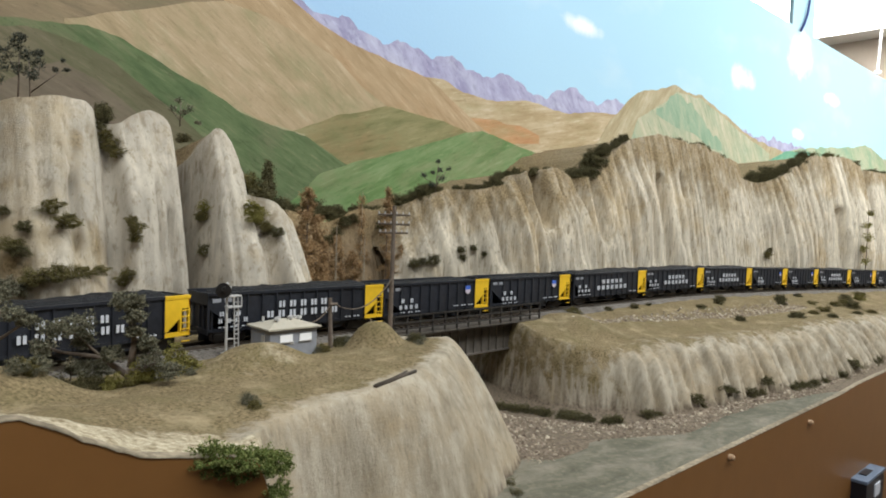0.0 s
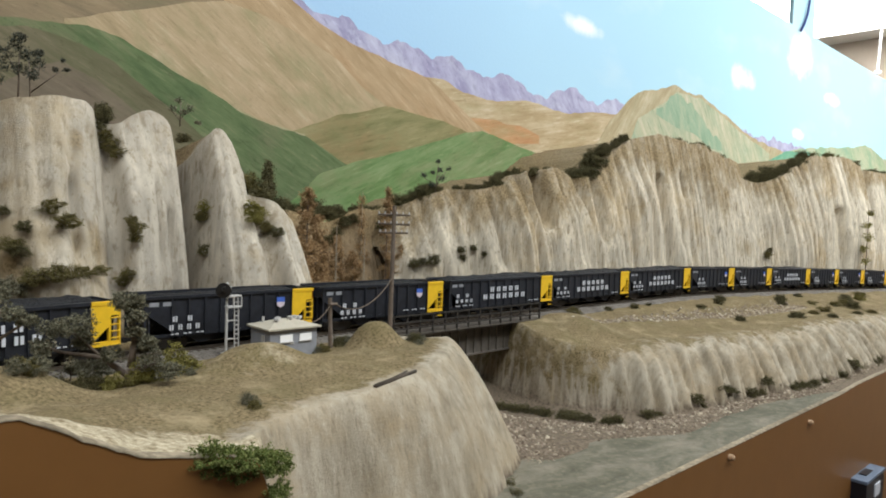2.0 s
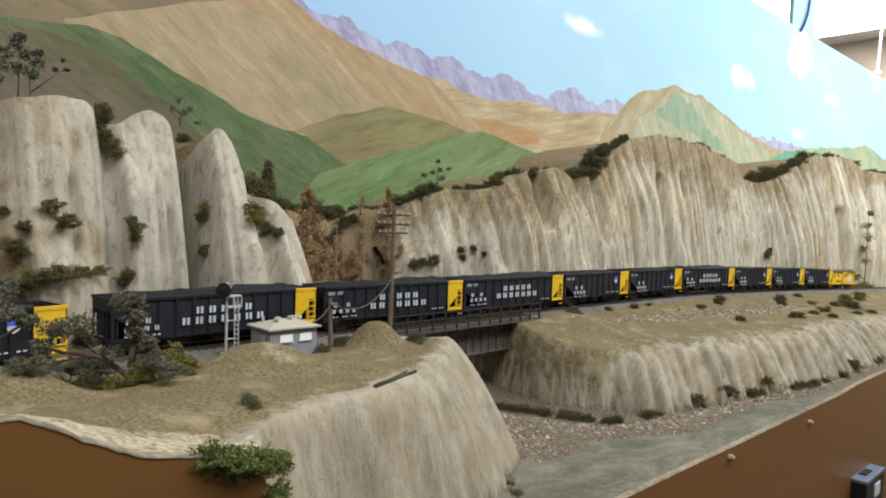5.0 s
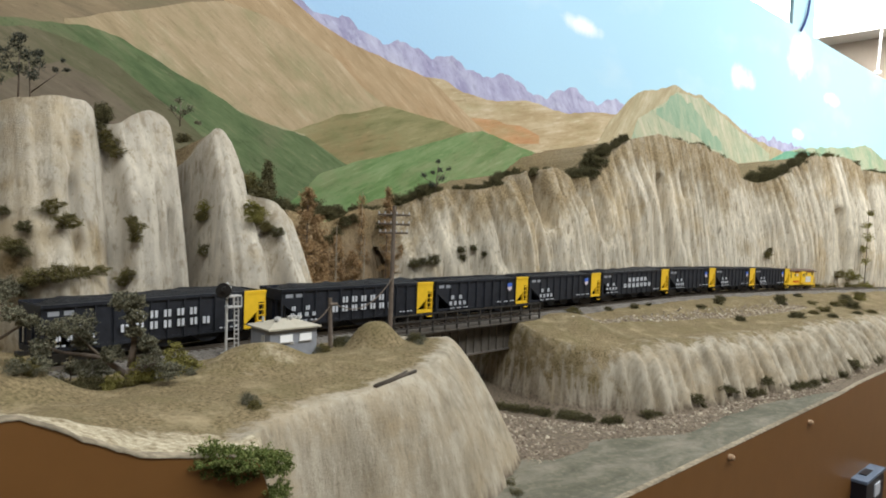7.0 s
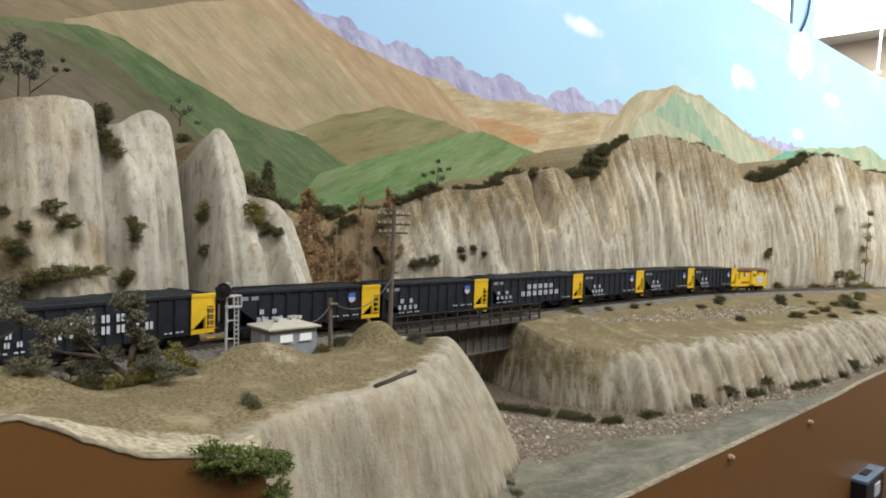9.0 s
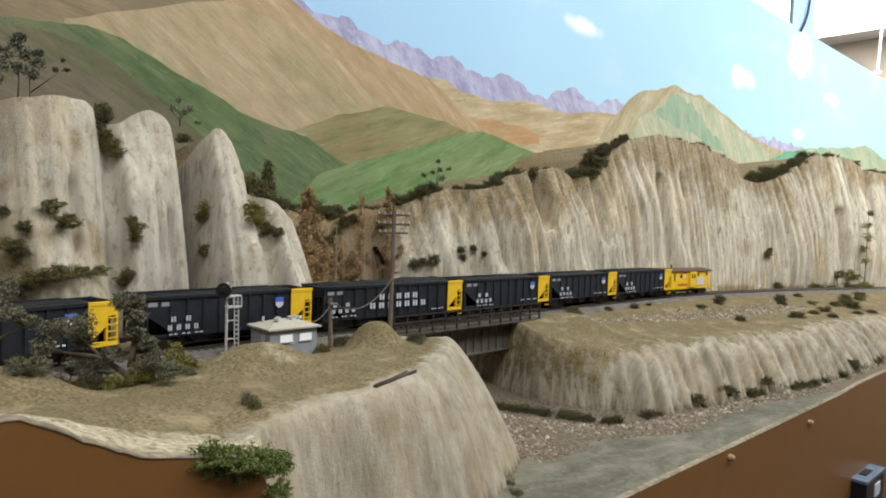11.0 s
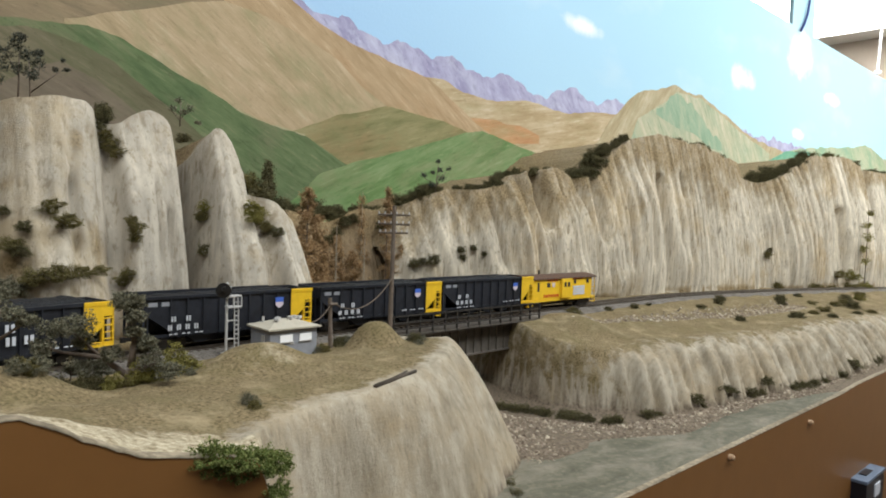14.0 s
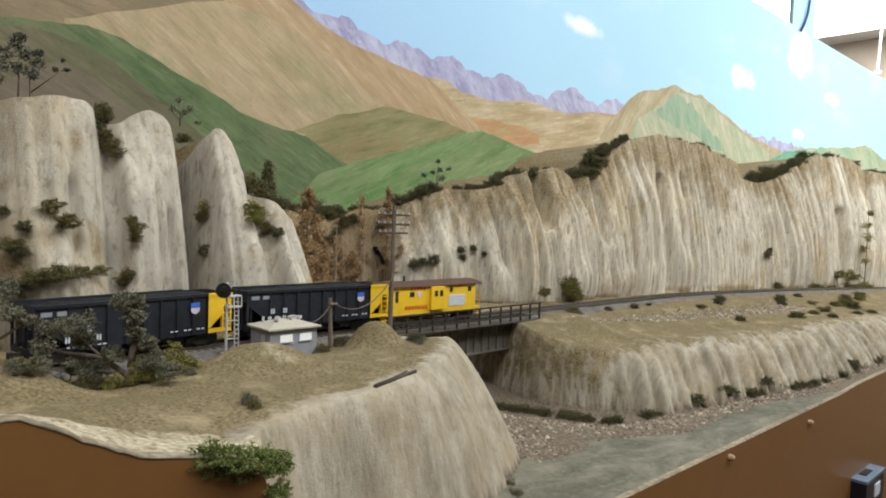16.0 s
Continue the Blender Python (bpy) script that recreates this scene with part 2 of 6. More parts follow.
# ---- terrain in front of and under the track ----
BED = 1.117
LIP_WEST = smooth_line([(-3.0, 0.20), (0.05, 0.20), (0.130, 0.245), (0.155, 0.282), (0.195, 0.303), (0.26, 0.318), (0.335, 0.350), (0.392, 0.40), (0.41, 0.47), (0.41, 0.53), (0.37, 0.62), (0.33, 0.90)])
LIP_EAST = smooth_line([(0.70, 0.95), (0.66, 0.62), (0.615, 0.54), (0.585, 0.49), (0.574, 0.44), (0.592, 0.402), (0.66, 0.39), (0.75, 0.375), (0.86, 0.357), (1.0, 0.338), (1.25, 0.335), (2.0, 0.32), (5.0, 0.30)])
RING_WEST = LIP_WEST + [(-3.0, 0.90)]
RING_EAST = LIP_EAST + [(5.0, 0.95)]


def columns(x, width, seed, flat=0.5):
    """Rounded pillars side by side, of uneven width: 1 on a pillar's crown, 0 in the joints; and a number for each pillar."""
    r = np.random.RandomState(seed)
    edges = np.cumsum(width * r.uniform(0.45, 1.7, int(8.0 / width))) - 3.2
    i = np.clip(np.searchsorted(edges, x) - 1, 0, len(edges) - 2)
    u = np.clip((x - edges[i]) / (edges[i + 1] - edges[i]), 0, 1)
    return np.clip(1 - (2 * u - 1) ** 2, 0, 1) ** flat, r.uniform(0, 1, len(edges))[i]


def terrain(X, Y):
    ty, tz = track_rows(X[:, 0])
    ty, tz = ty[:, None], tz[:, None]
    low = BED + 0.004 * fbm(X * 30, Y * 30, 3) + 0.025 * sstep(0.55, 0.80, Y)
    chan = sstep(0.0, 0.02, (0.300 + 0.05 * sstep(0.62, 0.48, X) + 0.012 * fbm(X * 14, Y * 5, 8) - 0.055 * sstep(0.75, 1.0, X)) - Y)
    low = low - 0.006 * chan * (1 - 1.2 * np.exp(-(((X - 0.462) / 0.045) ** 2 + ((Y - 0.333) / 0.011) ** 2) ** 1.5 + 0.8 * fbm(X * 30, Y * 40, 9)).clip(0, 1))
    # west bank: plateau that climbs towards the aisle, with two mounds
    edge = np.interp(X, [-3, 0.0, 0.05, 0.08, 0.10, 0.14, 0.20], [1.25, 1.245, 1.236, 1.223, 1.215, 1.204, 1.203])
    top = 1.1945 + 0.012 * sstep(-0.054, -0.124, Y - ty) + (edge - 1.2065) * sstep(0.40, 0.25, Y)
    for cx, cy, h, rx, ry in ((0.222, 0.410, 0.013, 0.032, 0.024), (0.331, 0.424, 0.020, 0.019, 0.019), (0.062, 0.395, 0.022, 0.040, 0.036), (0.13, 0.33, 0.004, 0.05, 0.03)):
        top = top + h * np.exp(-(((X - cx) / rx) ** 2 + ((Y - cy) / ry) ** 2) ** 1.6)
    top = top + 0.006 * fbm(X * 24, Y * 24, 5, 5)
    d, arc = near_line(X, Y, LIP_WEST)
    turf_w = np.where(inside(X, Y, RING_WEST), sstep(-0.012, 0.030, d), 0)
    d = np.where(inside(X, Y, RING_WEST), 0, d)
    d = d + 0.045 * sstep(0.325, 0.255, Y) * np.clip(d / 0.015, 0, 1)
    flute = 0.022 * fbm(arc * 34, d * 4, 11, 3) * np.clip(d / 0.03, 0, 1) + 0.006 * fbm(arc * 120, d * 9, 12, 2) * np.clip(d / 0.02, 0, 1)
    s = np.clip((d + flute) / 0.056, 0, 1) ** 1.3
    west = top - (top - low) * s
    # east bank: shoulder by the line, fluted slope down to the river
    shoulder = tz - 0.006 - 0.017 * sstep(ty - 0.03, ty - 0.14, Y) + 0.006 * fbm(X * 20, Y * 20, 7) + 0.008 * np.exp(-((X - 0.66) / 0.03) ** 2 - ((Y - 0.46) / 0.03) ** 2)
    shoulder = np.where(Y > ty - 0.028, tz - 0.0055, shoulder)
    d2, arc2 = near_line(X, Y, LIP_EAST)
    turf_e = np.where(inside(X, Y, RING_EAST), 0.62 + 0.38 * sstep(0.0, 0.03, d2), 0.62 * sstep(0.046, 0.002, d2))
    turf_e = np.maximum(turf_e, 0.6 * np.exp(-((X - 0.585) / 0.035) ** 2))
    d2 = np.where(inside(X, Y, RING_EAST), 0, d2)
    flute = 0.034 * (np.abs(fbm(arc2 * 24 + 0.9 * d2 * 24, d2 * 5, 21, 3)) - 0.12) * np.clip(d2 / 0.02, 0, 1) + 0.010 * fbm(arc2 * 110 + d2 * 90, d2 * 9, 22, 2) * np.clip(d2 / 0.015, 0, 1)
    ridge, tall = columns(arc2 + 0.45 * d2, 0.017, 77)
    ridge2, _ = columns(arc2 + 0.55 * d2, 0.0065, 78)
    flute = flute + (0.020 * (0.7 - ridge) * (0.5 + tall) + 0.004 * (0.7 - ridge2)) * sstep(0.006, 0.040, d2)
    near = sstep(0.64, 0.57, X)
    s2 = np.clip((d2 + flute * (1 - 0.6 * near)) / (0.064 - 0.057 * near), 0, 1)
    s2 = s2 ** (2.1 - 0.8 * near) * (1.0 + 0.25 * s2 * (1 - s2))
    east = shoulder - (shoulder - low) * s2
    Z = np.maximum(np.maximum(west, east), low)
    Z = Z + 0.005 * fbm(X * 95, Y * 95, 46, 3) * sstep(0.32, 0.27, Y) * sstep(0.24, 0.15, X)
    turf = np.where(west >= east, turf_w, turf_e)
    turf = turf * (Z > BED + 0.014)
    bed = 1.0 * (Z < low + 0.006)
    cut = (west > east) * sstep(0.318, 0.268, Y + 0.05 * fbm(X * 25, Y * 25, 44)) * sstep(0.24, 0.15, X)
    cut = np.maximum(cut, 0.50 * (west > east) * np.exp(-((X - 0.220) / 0.030) ** 2 - ((Y - 0.395) / 0.022) ** 2))
    return Z, turf, bed, np.clip(cut, 0, 1)


gx = np.concatenate([np.arange(-2.6, -0.1, 0.03), np.arange(-0.1, 1.30, 0.0033), 1.30 + 0.0033 * np.cumsum(1.018 ** np.arange(160))])
gx = gx[gx < 4.6]
gy = np.concatenate([np.arange(0.2505, 0.60, 0.0030), np.arange(0.60, 0.86, 0.012)])
X, Y = np.meshgrid(gx, gy, indexing="ij")
Z, turf, bed, cut = terrain(X, Y)
ground = new("ground", sheet("ground", np.stack([X, Y, Z], -1), GROUND, {"turf": turf, "bed": bed, "cut": cut}))
tagged(ground, "modelled plaster ground with khaki turf and fluted banks", "ground", kind="structure")


def height_at(x, y):
    return float(terrain(np.array([[x]]), np.array([[y]]))[0][0, 0])


# ---- river surface ----
k = Nodes("grey_green_river_resin")
n1 = k.noise(1.0, 6, 0.7, k.mapped((16, 34, 1), (0, 0, 4)), 0.5)
c = k.ramp(n1, [(0.32, (0.075, 0.073, 0.050)), (0.48, (0.128, 0.120, 0.088)), (0.66, (0.23, 0.205, 0.16))])
c = k.mix(k.ramp(k.noise(150, 4, 0.7), [(0.5, 0.0), (0.72, 0.4)]), c, (0.31, 0.27, 0.20))
RIVER = k.done(c, 0.6, 0, k.noise(160, 3), 0.0005, 0.12)
bm = bmesh.new()
box(bm, 0.10, 4.5, 0.2508, 0.40, BED - 0.006, BED - 0.0022)
thing("water", bm, RIVER, Matrix(), "shallow grey-green painted river along the layout's edge", "river", kind="structure")

# ---- fascia board: its top follows the scenery ----
fx = np.concatenate([np.linspace(-2.6, 0.0, 30), np.linspace(0.01, 0.6, 160), np.linspace(0.62, 4.6, 60)])
ft = terrain(fx[:, None], np.full((len(fx), 1), 0.2505))[0][:, 0] + 0.0006
ft = np.maximum(ft, BED - 0.0018)
front = np.stack([np.stack([fx, np.full(len(fx), 0.2462), np.full(len(fx), 0.45)], -1), np.stack([fx, np.full(len(fx), 0.2462), ft], -1),
                  np.stack([fx, np.full(len(fx), 0.2503), ft], -1), np.stack([fx, np.full(len(fx), 0.2503), np.full(len(fx), 0.45)], -1)], 1)
fascia = new("fascia_board", sheet("fascia_board", front, FASCIA, smooth=False))
tagged(fascia, "brown painted hardboard fascia along the layout edge", "fascia", kind="structure")

CREAM_EDGE = plain("cream_plaster_edge", (0.30, 0.25, 0.18), 0.95, 0, 0.4, 220, 0.1, 0.001)
edge_y = 0.2460 + 0.0006 * fbm(fx * 60, fx * 0, 71)
lip = np.stack([np.stack([fx, edge_y, ft - 0.0001 + 0.0008 * fbm(fx * 45, fx * 0, 72)], -1), np.stack([fx, edge_y, ft + 0.0006], -1), np.stack([fx, np.full(len(fx), 0.2512), ft + 0.0008], -1)], 1)
tagged(new("trim", sheet("trim", lip, CREAM_EDGE)), "chipped cream plaster edge along the fascia", "trim", kind="structure")

# ---- cliffs behind the line ----


def cliff(name, x0, x1, step, foot, crest, relief, material, label, seed, base=1.185, back=0.846, lean=0.05, flutes=30, bulge=0.0, pillar=0.030, depth=0.013, fins=(), cracks=(), stains=(), wash=0.8):
    """A fluted rock wall: foot(x) gives y at the base, crest the top's height, relief the depth of the flutes."""
    xs = np.concatenate([np.arange(x0, min(x1, 1.9), step), np.arange(1.9, x1, step * 3)]) if x1 > 1.9 else np.concatenate([np.arange(x0, -0.1, step * 4), np.arange(max(x0, -0.1), x1, step)])
    top = crest(xs)
    top = np.convolve(np.pad(top, 5, "edge"), np.hanning(13)[1:-1] / np.hanning(13)[1:-1].sum(), "valid") + 0.005 * fbm(xs * 40, xs * 0, seed)
    y0 = foot(xs)
    q = np.linspace(0, 1, 64)
    U, Q = np.meshgrid(xs, q, indexing="ij")
    zlow = np.broadcast_to(base(xs)[:, None] if callable(base) else base, U.shape)
    T, F = top[:, None], y0[:, None]
    Zf = zlow + (T - zlow) * np.sin(np.minimum(Q * 1.28, 1) * math.pi / 2) ** 0.9
    rise = np.clip((Zf - zlow) / (T - zlow), 0, 1)
    warp = U + 0.012 * fbm(U * 9, Zf * 14, seed + 1) * 2
    big = np.abs(fbm(warp * flutes * 0.35, Zf * 3.0, seed + 2, 3))
    fine = fbm(warp * flutes * 2.2, Zf * 7, seed + 3, 3)
    lump = fbm(U * 13, Zf * 15, seed + 4, 3)
    wob = U + 0.005 * fbm(U * 5, Zf * 5, seed + 20) + 0.0022 * fbm(U * 30, Zf * 16, seed + 21)
    c1, n1 = columns(wob, pillar, seed, 0.3)
    c2, n2 = columns(wob, pillar * 0.36, seed + 1, 0.25)
    strength = 0.45 + 1.1 * np.clip(fbm(U * 4, Zf * 5, seed + 23) + 0.45, 0, 1)
    c4, n4 = columns(wob, pillar * 0.15, seed + 3, 0.25)
    pil = strength * (depth * (c1 - 0.75) + depth * 0.9 * (n1 - 0.5) + depth * 0.45 * (c2 - 0.75) + depth * 0.55 * (n2 - 0.5) + depth * 0.20 * (c4 - 0.75) + depth * 0.30 * (n4 - 0.5))
    # single lobes with rounded tops, and deep cracks
    lobe = np.zeros_like(U)
    for fx, hw, fz, fd in fins:
        taper = hw * (0.72 + 0.28 * np.clip((fz - Zf) / 0.06, 0, 1)) * (1 + 0.5 * fbm(Zf * 22, Zf * 0 + fx * 40, seed + 40))
        u = (wob - fx - 0.004 * fbm(Zf * 12, Zf * 0 + fx * 90, seed + 41)) / taper
        cap = np.clip((fz + 0.004 * fbm(U * 60, Zf * 0, seed + 42) - Zf) / (hw * 1.8), 0, 1)
        lobe = np.maximum(lobe, 0.75 * fd * np.clip(1 - u * u, 0, 1) ** 0.6 * cap ** 0.7)
    for fx, hw, z0, z1, fd in cracks:
        wide = hw * (1 + 0.8 * fbm(Zf * 30, Zf * 0 + fx * 50, seed + 43))
        lobe = lobe - fd * np.exp(-((wob - fx) / wide) ** 2) * sstep(z0 - 0.012, z0 + 0.012, Zf) * sstep(z1 + 0.012, z1 - 0.012, Zf)
    groove = lobe + pil + relief * (0.4 - 2.2 * big) + relief * 0.3 * fine + relief * 0.5 * lump + bulge * (1 - rise) ** 1.2 * (0.6 + fbm(U * 16, Zf * 9, seed + 7))
    Yf = F + lean * rise ** 1.6 - groove * np.sin(np.clip(rise, 0.02, 1) * math.pi * 0.92) ** 0.5
    over = np.clip((Q - 0.78) / 0.22, 0, 1)
    Yf = Yf + (back - Yf) * over ** 1.5
    Zf = Zf - 0.018 * over * (1 + fbm(U * 25, Q * 4, seed + 5)) + 0.004 * fbm(U * 60, Zf * 60, seed + 6) * (Q > 0.02)
    turf = np.clip(over * 4 - 0.25 + 1.2 * fbm(U * 30, Q * 6, seed + 8), 0, 1) * (over > 0)
    turf = np.maximum(turf, wash * sstep(0.55, 0.98, rise + 0.7 * fbm(U * 10, Zf * 6, seed + 50)))
    for sx_, sz_, rx_, rz_, amount in stains:
        turf = np.maximum(turf, amount * np.exp(-((U - sx_) / rx_) ** 2 - ((Zf - sz_) / rz_) ** 2))
    turf = np.maximum(turf, sstep(0.10, 0.02, rise) * (fbm(U * 25, Q * 9, seed + 9) > -0.05))
    ob = new(name, sheet(name, np.stack([U, Yf, Zf], -1), material, {"turf": turf, "tone": np.clip(0.45 * n2 + 0.30 * n1 + 0.25 * n4, 0, 1)}))
    return tagged(ob, label, "cliff", kind="structure")


def east_foot(x):
    ty, _ = track_rows(x)
    y = ty + 0.050 + 0.11 * sstep(0.80, 0.56, x) ** 1.3
    for c, w, h in ((0.755, 0.012, 0.03), (0.88, 0.016, 0.035), (1.50, 0.05, 0.03), (2.12, 0.03, 0.04), (0.665, 0.010, 0.02)):
        y = y + h * np.exp(-((x - c) / w) ** 2)
    return y


def east_crest(x):
    return np.interp(x, [0.50, 0.578, 0.60, 0.65, 0.69, 0.715, 0.75, 0.82, 0.865, 0.93, 0.965, 1.02, 1.10, 1.26, 1.42, 1.54, 1.62, 1.78, 1.96, 2.10, 2.20, 2.55, 3.2, 4.6],
                     [1.20, 1.27, 1.322, 1.345, 1.350, 1.355, 1.372, 1.390, 1.372, 1.384, 1.425, 1.452, 1.468, 1.464, 1.440, 1.408, 1.430, 1.488, 1.500, 1.484, 1.476, 1.485, 1.50, 1.49])


# lobes: place, half width, top, depth; cracks: place, half width, from, to, depth; stains: place, height, radii, strength
EAST_FINS = ((0.615, 0.034, 1.300, 0.016), (0.665, 0.0185, 1.340, 0.012), (0.685, 0.028, 1.249, 0.030), (0.736, 0.035, 1.363, 0.014), (0.822, 0.020, 1.348, 0.014), (0.858, 0.023, 1.354, 0.013), (0.824, 0.026, 1.278, 0.026), (0.867, 0.020, 1.283, 0.022),
             (0.895, 0.013, 1.235, 0.016), (0.919, 0.0125, 1.239, 0.018), (0.946, 0.0146, 1.252, 0.017), (0.972, 0.0133, 1.256, 0.015), (1.125, 0.023, 1.279, 0.020), (1.174, 0.018, 1.269, 0.016), (0.998, 0.042, 1.420, 0.012), (1.665, 0.12, 1.446, 0.022), (2.00, 0.10, 1.427, 0.020))
EAST_CRACKS = ((0.781, 0.008, 1.30, 1.45, 0.040), (1.083, 0.007, 1.19, 1.39, 0.034), (1.458, 0.012, 1.30, 1.45, 0.040), (1.866, 0.016, 1.15, 1.36, 0.036), (0.911, 0.005, 1.28, 1.45, 0.018), (1.268, 0.008, 1.20, 1.30, 0.018), (0.701, 0.004, 1.24, 1.34, 0.016), (1.02, 0.004, 1.25, 1.42, 0.016), (1.15, 0.006, 1.25, 1.40, 0.018), (1.21, 0.005, 1.22, 1.38, 0.016))
EAST_STAINS = ((0.96, 1.440, 0.06, 0.035, 0.8), (1.09, 1.425, 0.07, 0.035, 0.85), (0.988, 1.345, 0.012, 0.035, 0.6), (1.66, 1.465, 0.12, 0.035, 0.8), (1.362, 1.268, 0.045, 0.022, 0.65), (0.745, 1.365, 0.020, 0.030, 0.75), (1.28, 1.39, 0.08, 0.05, 0.7), (1.02, 1.21, 0.10, 0.02, 0.3))
cliff("cliff_east", 0.572, 4.58, 0.0021, east_foot, east_crest, 0.0090, ROCK, "tan and grey fluted plaster cliff behind the track", 60,
      base=lambda x: track_rows(x)[1] - 0.012, depth=0.0150, fins=EAST_FINS, cracks=EAST_CRACKS, stains=EAST_STAINS)


def west_foot(x):
    y = 0.600 + 0.05 * sstep(0.36, 0.44, x) + 0.012 * np.sin(x * 31)
    for c, w, h in ((0.192, 0.008, 0.018), (0.273, 0.009, 0.075), (0.335, 0.008, 0.03), (0.09, 0.02, 0.03), (-0.1, 0.03, 0.04), (-0.5, 0.06, 0.05)):
        y = y + h * np.exp(-((x - c) / w) ** 2)
    return y


def west_crest(x):
    return np.interp(x, [-2.6, -1.5, -0.8, -0.3, 0.0, 0.10, 0.125, 0.16, 0.185, 0.20, 0.215, 0.238, 0.258, 0.268, 0.277, 0.283, 0.298, 0.311, 0.320, 0.335, 0.355, 0.375, 0.395, 0.41, 0.43],
                     [1.36, 1.42, 1.37, 1.40, 1.375, 1.380, 1.390, 1.396, 1.390, 1.376, 1.390, 1.398, 1.386, 1.33, 1.33, 1.374, 1.392, 1.372, 1.342, 1.326, 1.318, 1.303, 1.285, 1.25, 1.19])


WEST_FINS = ((0.137, 0.034, 1.293, 0.018), (0.169, 0.042, 1.251, 0.034), (0.206, 0.021, 1.245, 0.022), (0.219, 0.032, 1.352, 0.010), (0.331, 0.025, 1.307, 0.016), (0.312, 0.046, 1.291, 0.018), (0.357, 0.016, 1.254, 0.016), (0.288, 0.021, 1.385, 0.012))
WEST_CRACKS = ((0.198, 0.004, 1.24, 1.36, 0.012), (0.232, 0.003, 1.19, 1.33, 0.010), (0.158, 0.004, 1.26, 1.33, 0.010), (0.243, 0.003, 1.19, 1.31, 0.010))
WEST_STAINS = ((0.165, 1.361, 0.008, 0.014, 0.75), (0.175, 1.274, 0.007, 0.035, 0.6), (0.118, 1.260, 0.022, 0.016, 0.8), (0.116, 1.322, 0.010, 0.012, 0.6), (0.221, 1.357, 0.010, 0.018, 0.45), (0.297, 1.253, 0.010, 0.012, 0.5), (0.342, 1.30, 0.010, 0.010, 0.5))
cliff("cliff_west", -2.6, 0.432, 0.0026, west_foot, west_crest, 0.008, ROCK_GREY, "rounded pale grey plaster cliff columns behind the track", 80, base=1.188, back=0.76, lean=0.035, flutes=34, bulge=0.030, pillar=0.036, depth=0.007, fins=WEST_FINS, cracks=WEST_CRACKS, stains=WEST_STAINS, wash=0.36)

BROWN_ROCK = rock_material("brown_ravine_earth", (0.36, 0.265, 0.165), (0.28, 0.21, 0.135), (0.36, 0.235, 0.11), (0.15, 0.105, 0.06), 60)
cliff("ravine_slope", 0.34, 0.78, 0.004, lambda x: 0.735 + 0.02 * np.sin(x * 20), lambda x: np.interp(x, [0.34, 0.45, 0.52, 0.56, 0.62, 0.70, 0.78], [1.33, 1.315, 1.295, 1.318, 1.315, 1.31, 1.32]), 0.010, BROWN_ROCK,
      "brown earth slope at the head of the ravine", 95, base=1.13, lean=0.05)

# ---- painted backdrop: a board with hills laid on in coats ----
WALL_Y = 0.850
k = Nodes("backdrop_sky_paint")
sep = k.t.nodes.new("ShaderNodeSeparateXYZ")
k.t.links.new(k.obj, sep.inputs[0])
c = k.ramp(k.math("DIVIDE", sep.outputs[0], 4.6), [(0.08, (0.36, 0.55, 0.80)), (0.22, (0.42, 0.64, 0.82)), (0.45, (0.42, 0.645, 0.745)), (0.8, (0.43, 0.65, 0.74))])
c = k.mix(k.ramp(k.noise(1.0, 4, 0.5, k.mapped((3.2, 1, 6.5))), [(0.56, 0.0), (0.74, 0.35)]), c, (0.70, 0.78, 0.82))
ragged = k.math("MULTIPLY", k.math("SUBTRACT", k.noise(16, 5, 0.6), 0.5), 1.5)
for cx, cz, w, h in ((1.19, 1.718, 0.085, 0.022), (1.98, 1.740, 0.09, 0.040), (2.42, 1.890, 0.12, 0.080), (2.44, 1.63, 0.07, 0.020), (2.75, 1.79, 0.10, 0.025)):
    mp = k.t.nodes.new("ShaderNodeMapping")
    mp.vector_type = "TEXTURE"
    mp.inputs["Location"].default_value = (cx, 0, cz)
    mp.inputs["Scale"].default_value = (w, 1e6, h)
    k.t.links.new(k.obj, mp.inputs[0])
    ln = k.t.nodes.new("ShaderNodeVectorMath")
    ln.operation = "LENGTH"
    k.t.links.new(mp.outputs[0], ln.inputs[0])
    c = k.mix(k.ramp(k.math("ADD", ln.outputs["Value"], ragged), [(0.45, 0.9), (1.15, 0.0)]), c, (0.86, 0.88, 0.90))
SKY = k.done(c, 0.9, 0, k.noise(180, 3), 0.0003, 0.1)
bm = bmesh.new()
box(bm, -2.6, 4.6, WALL_Y, WALL_Y + 0.012, 0.9, 1.972)
backdrop = thing("backdrop", bm, SKY, Matrix(), "hand-painted backdrop board with pale blue sky", "backdrop", kind="structure")


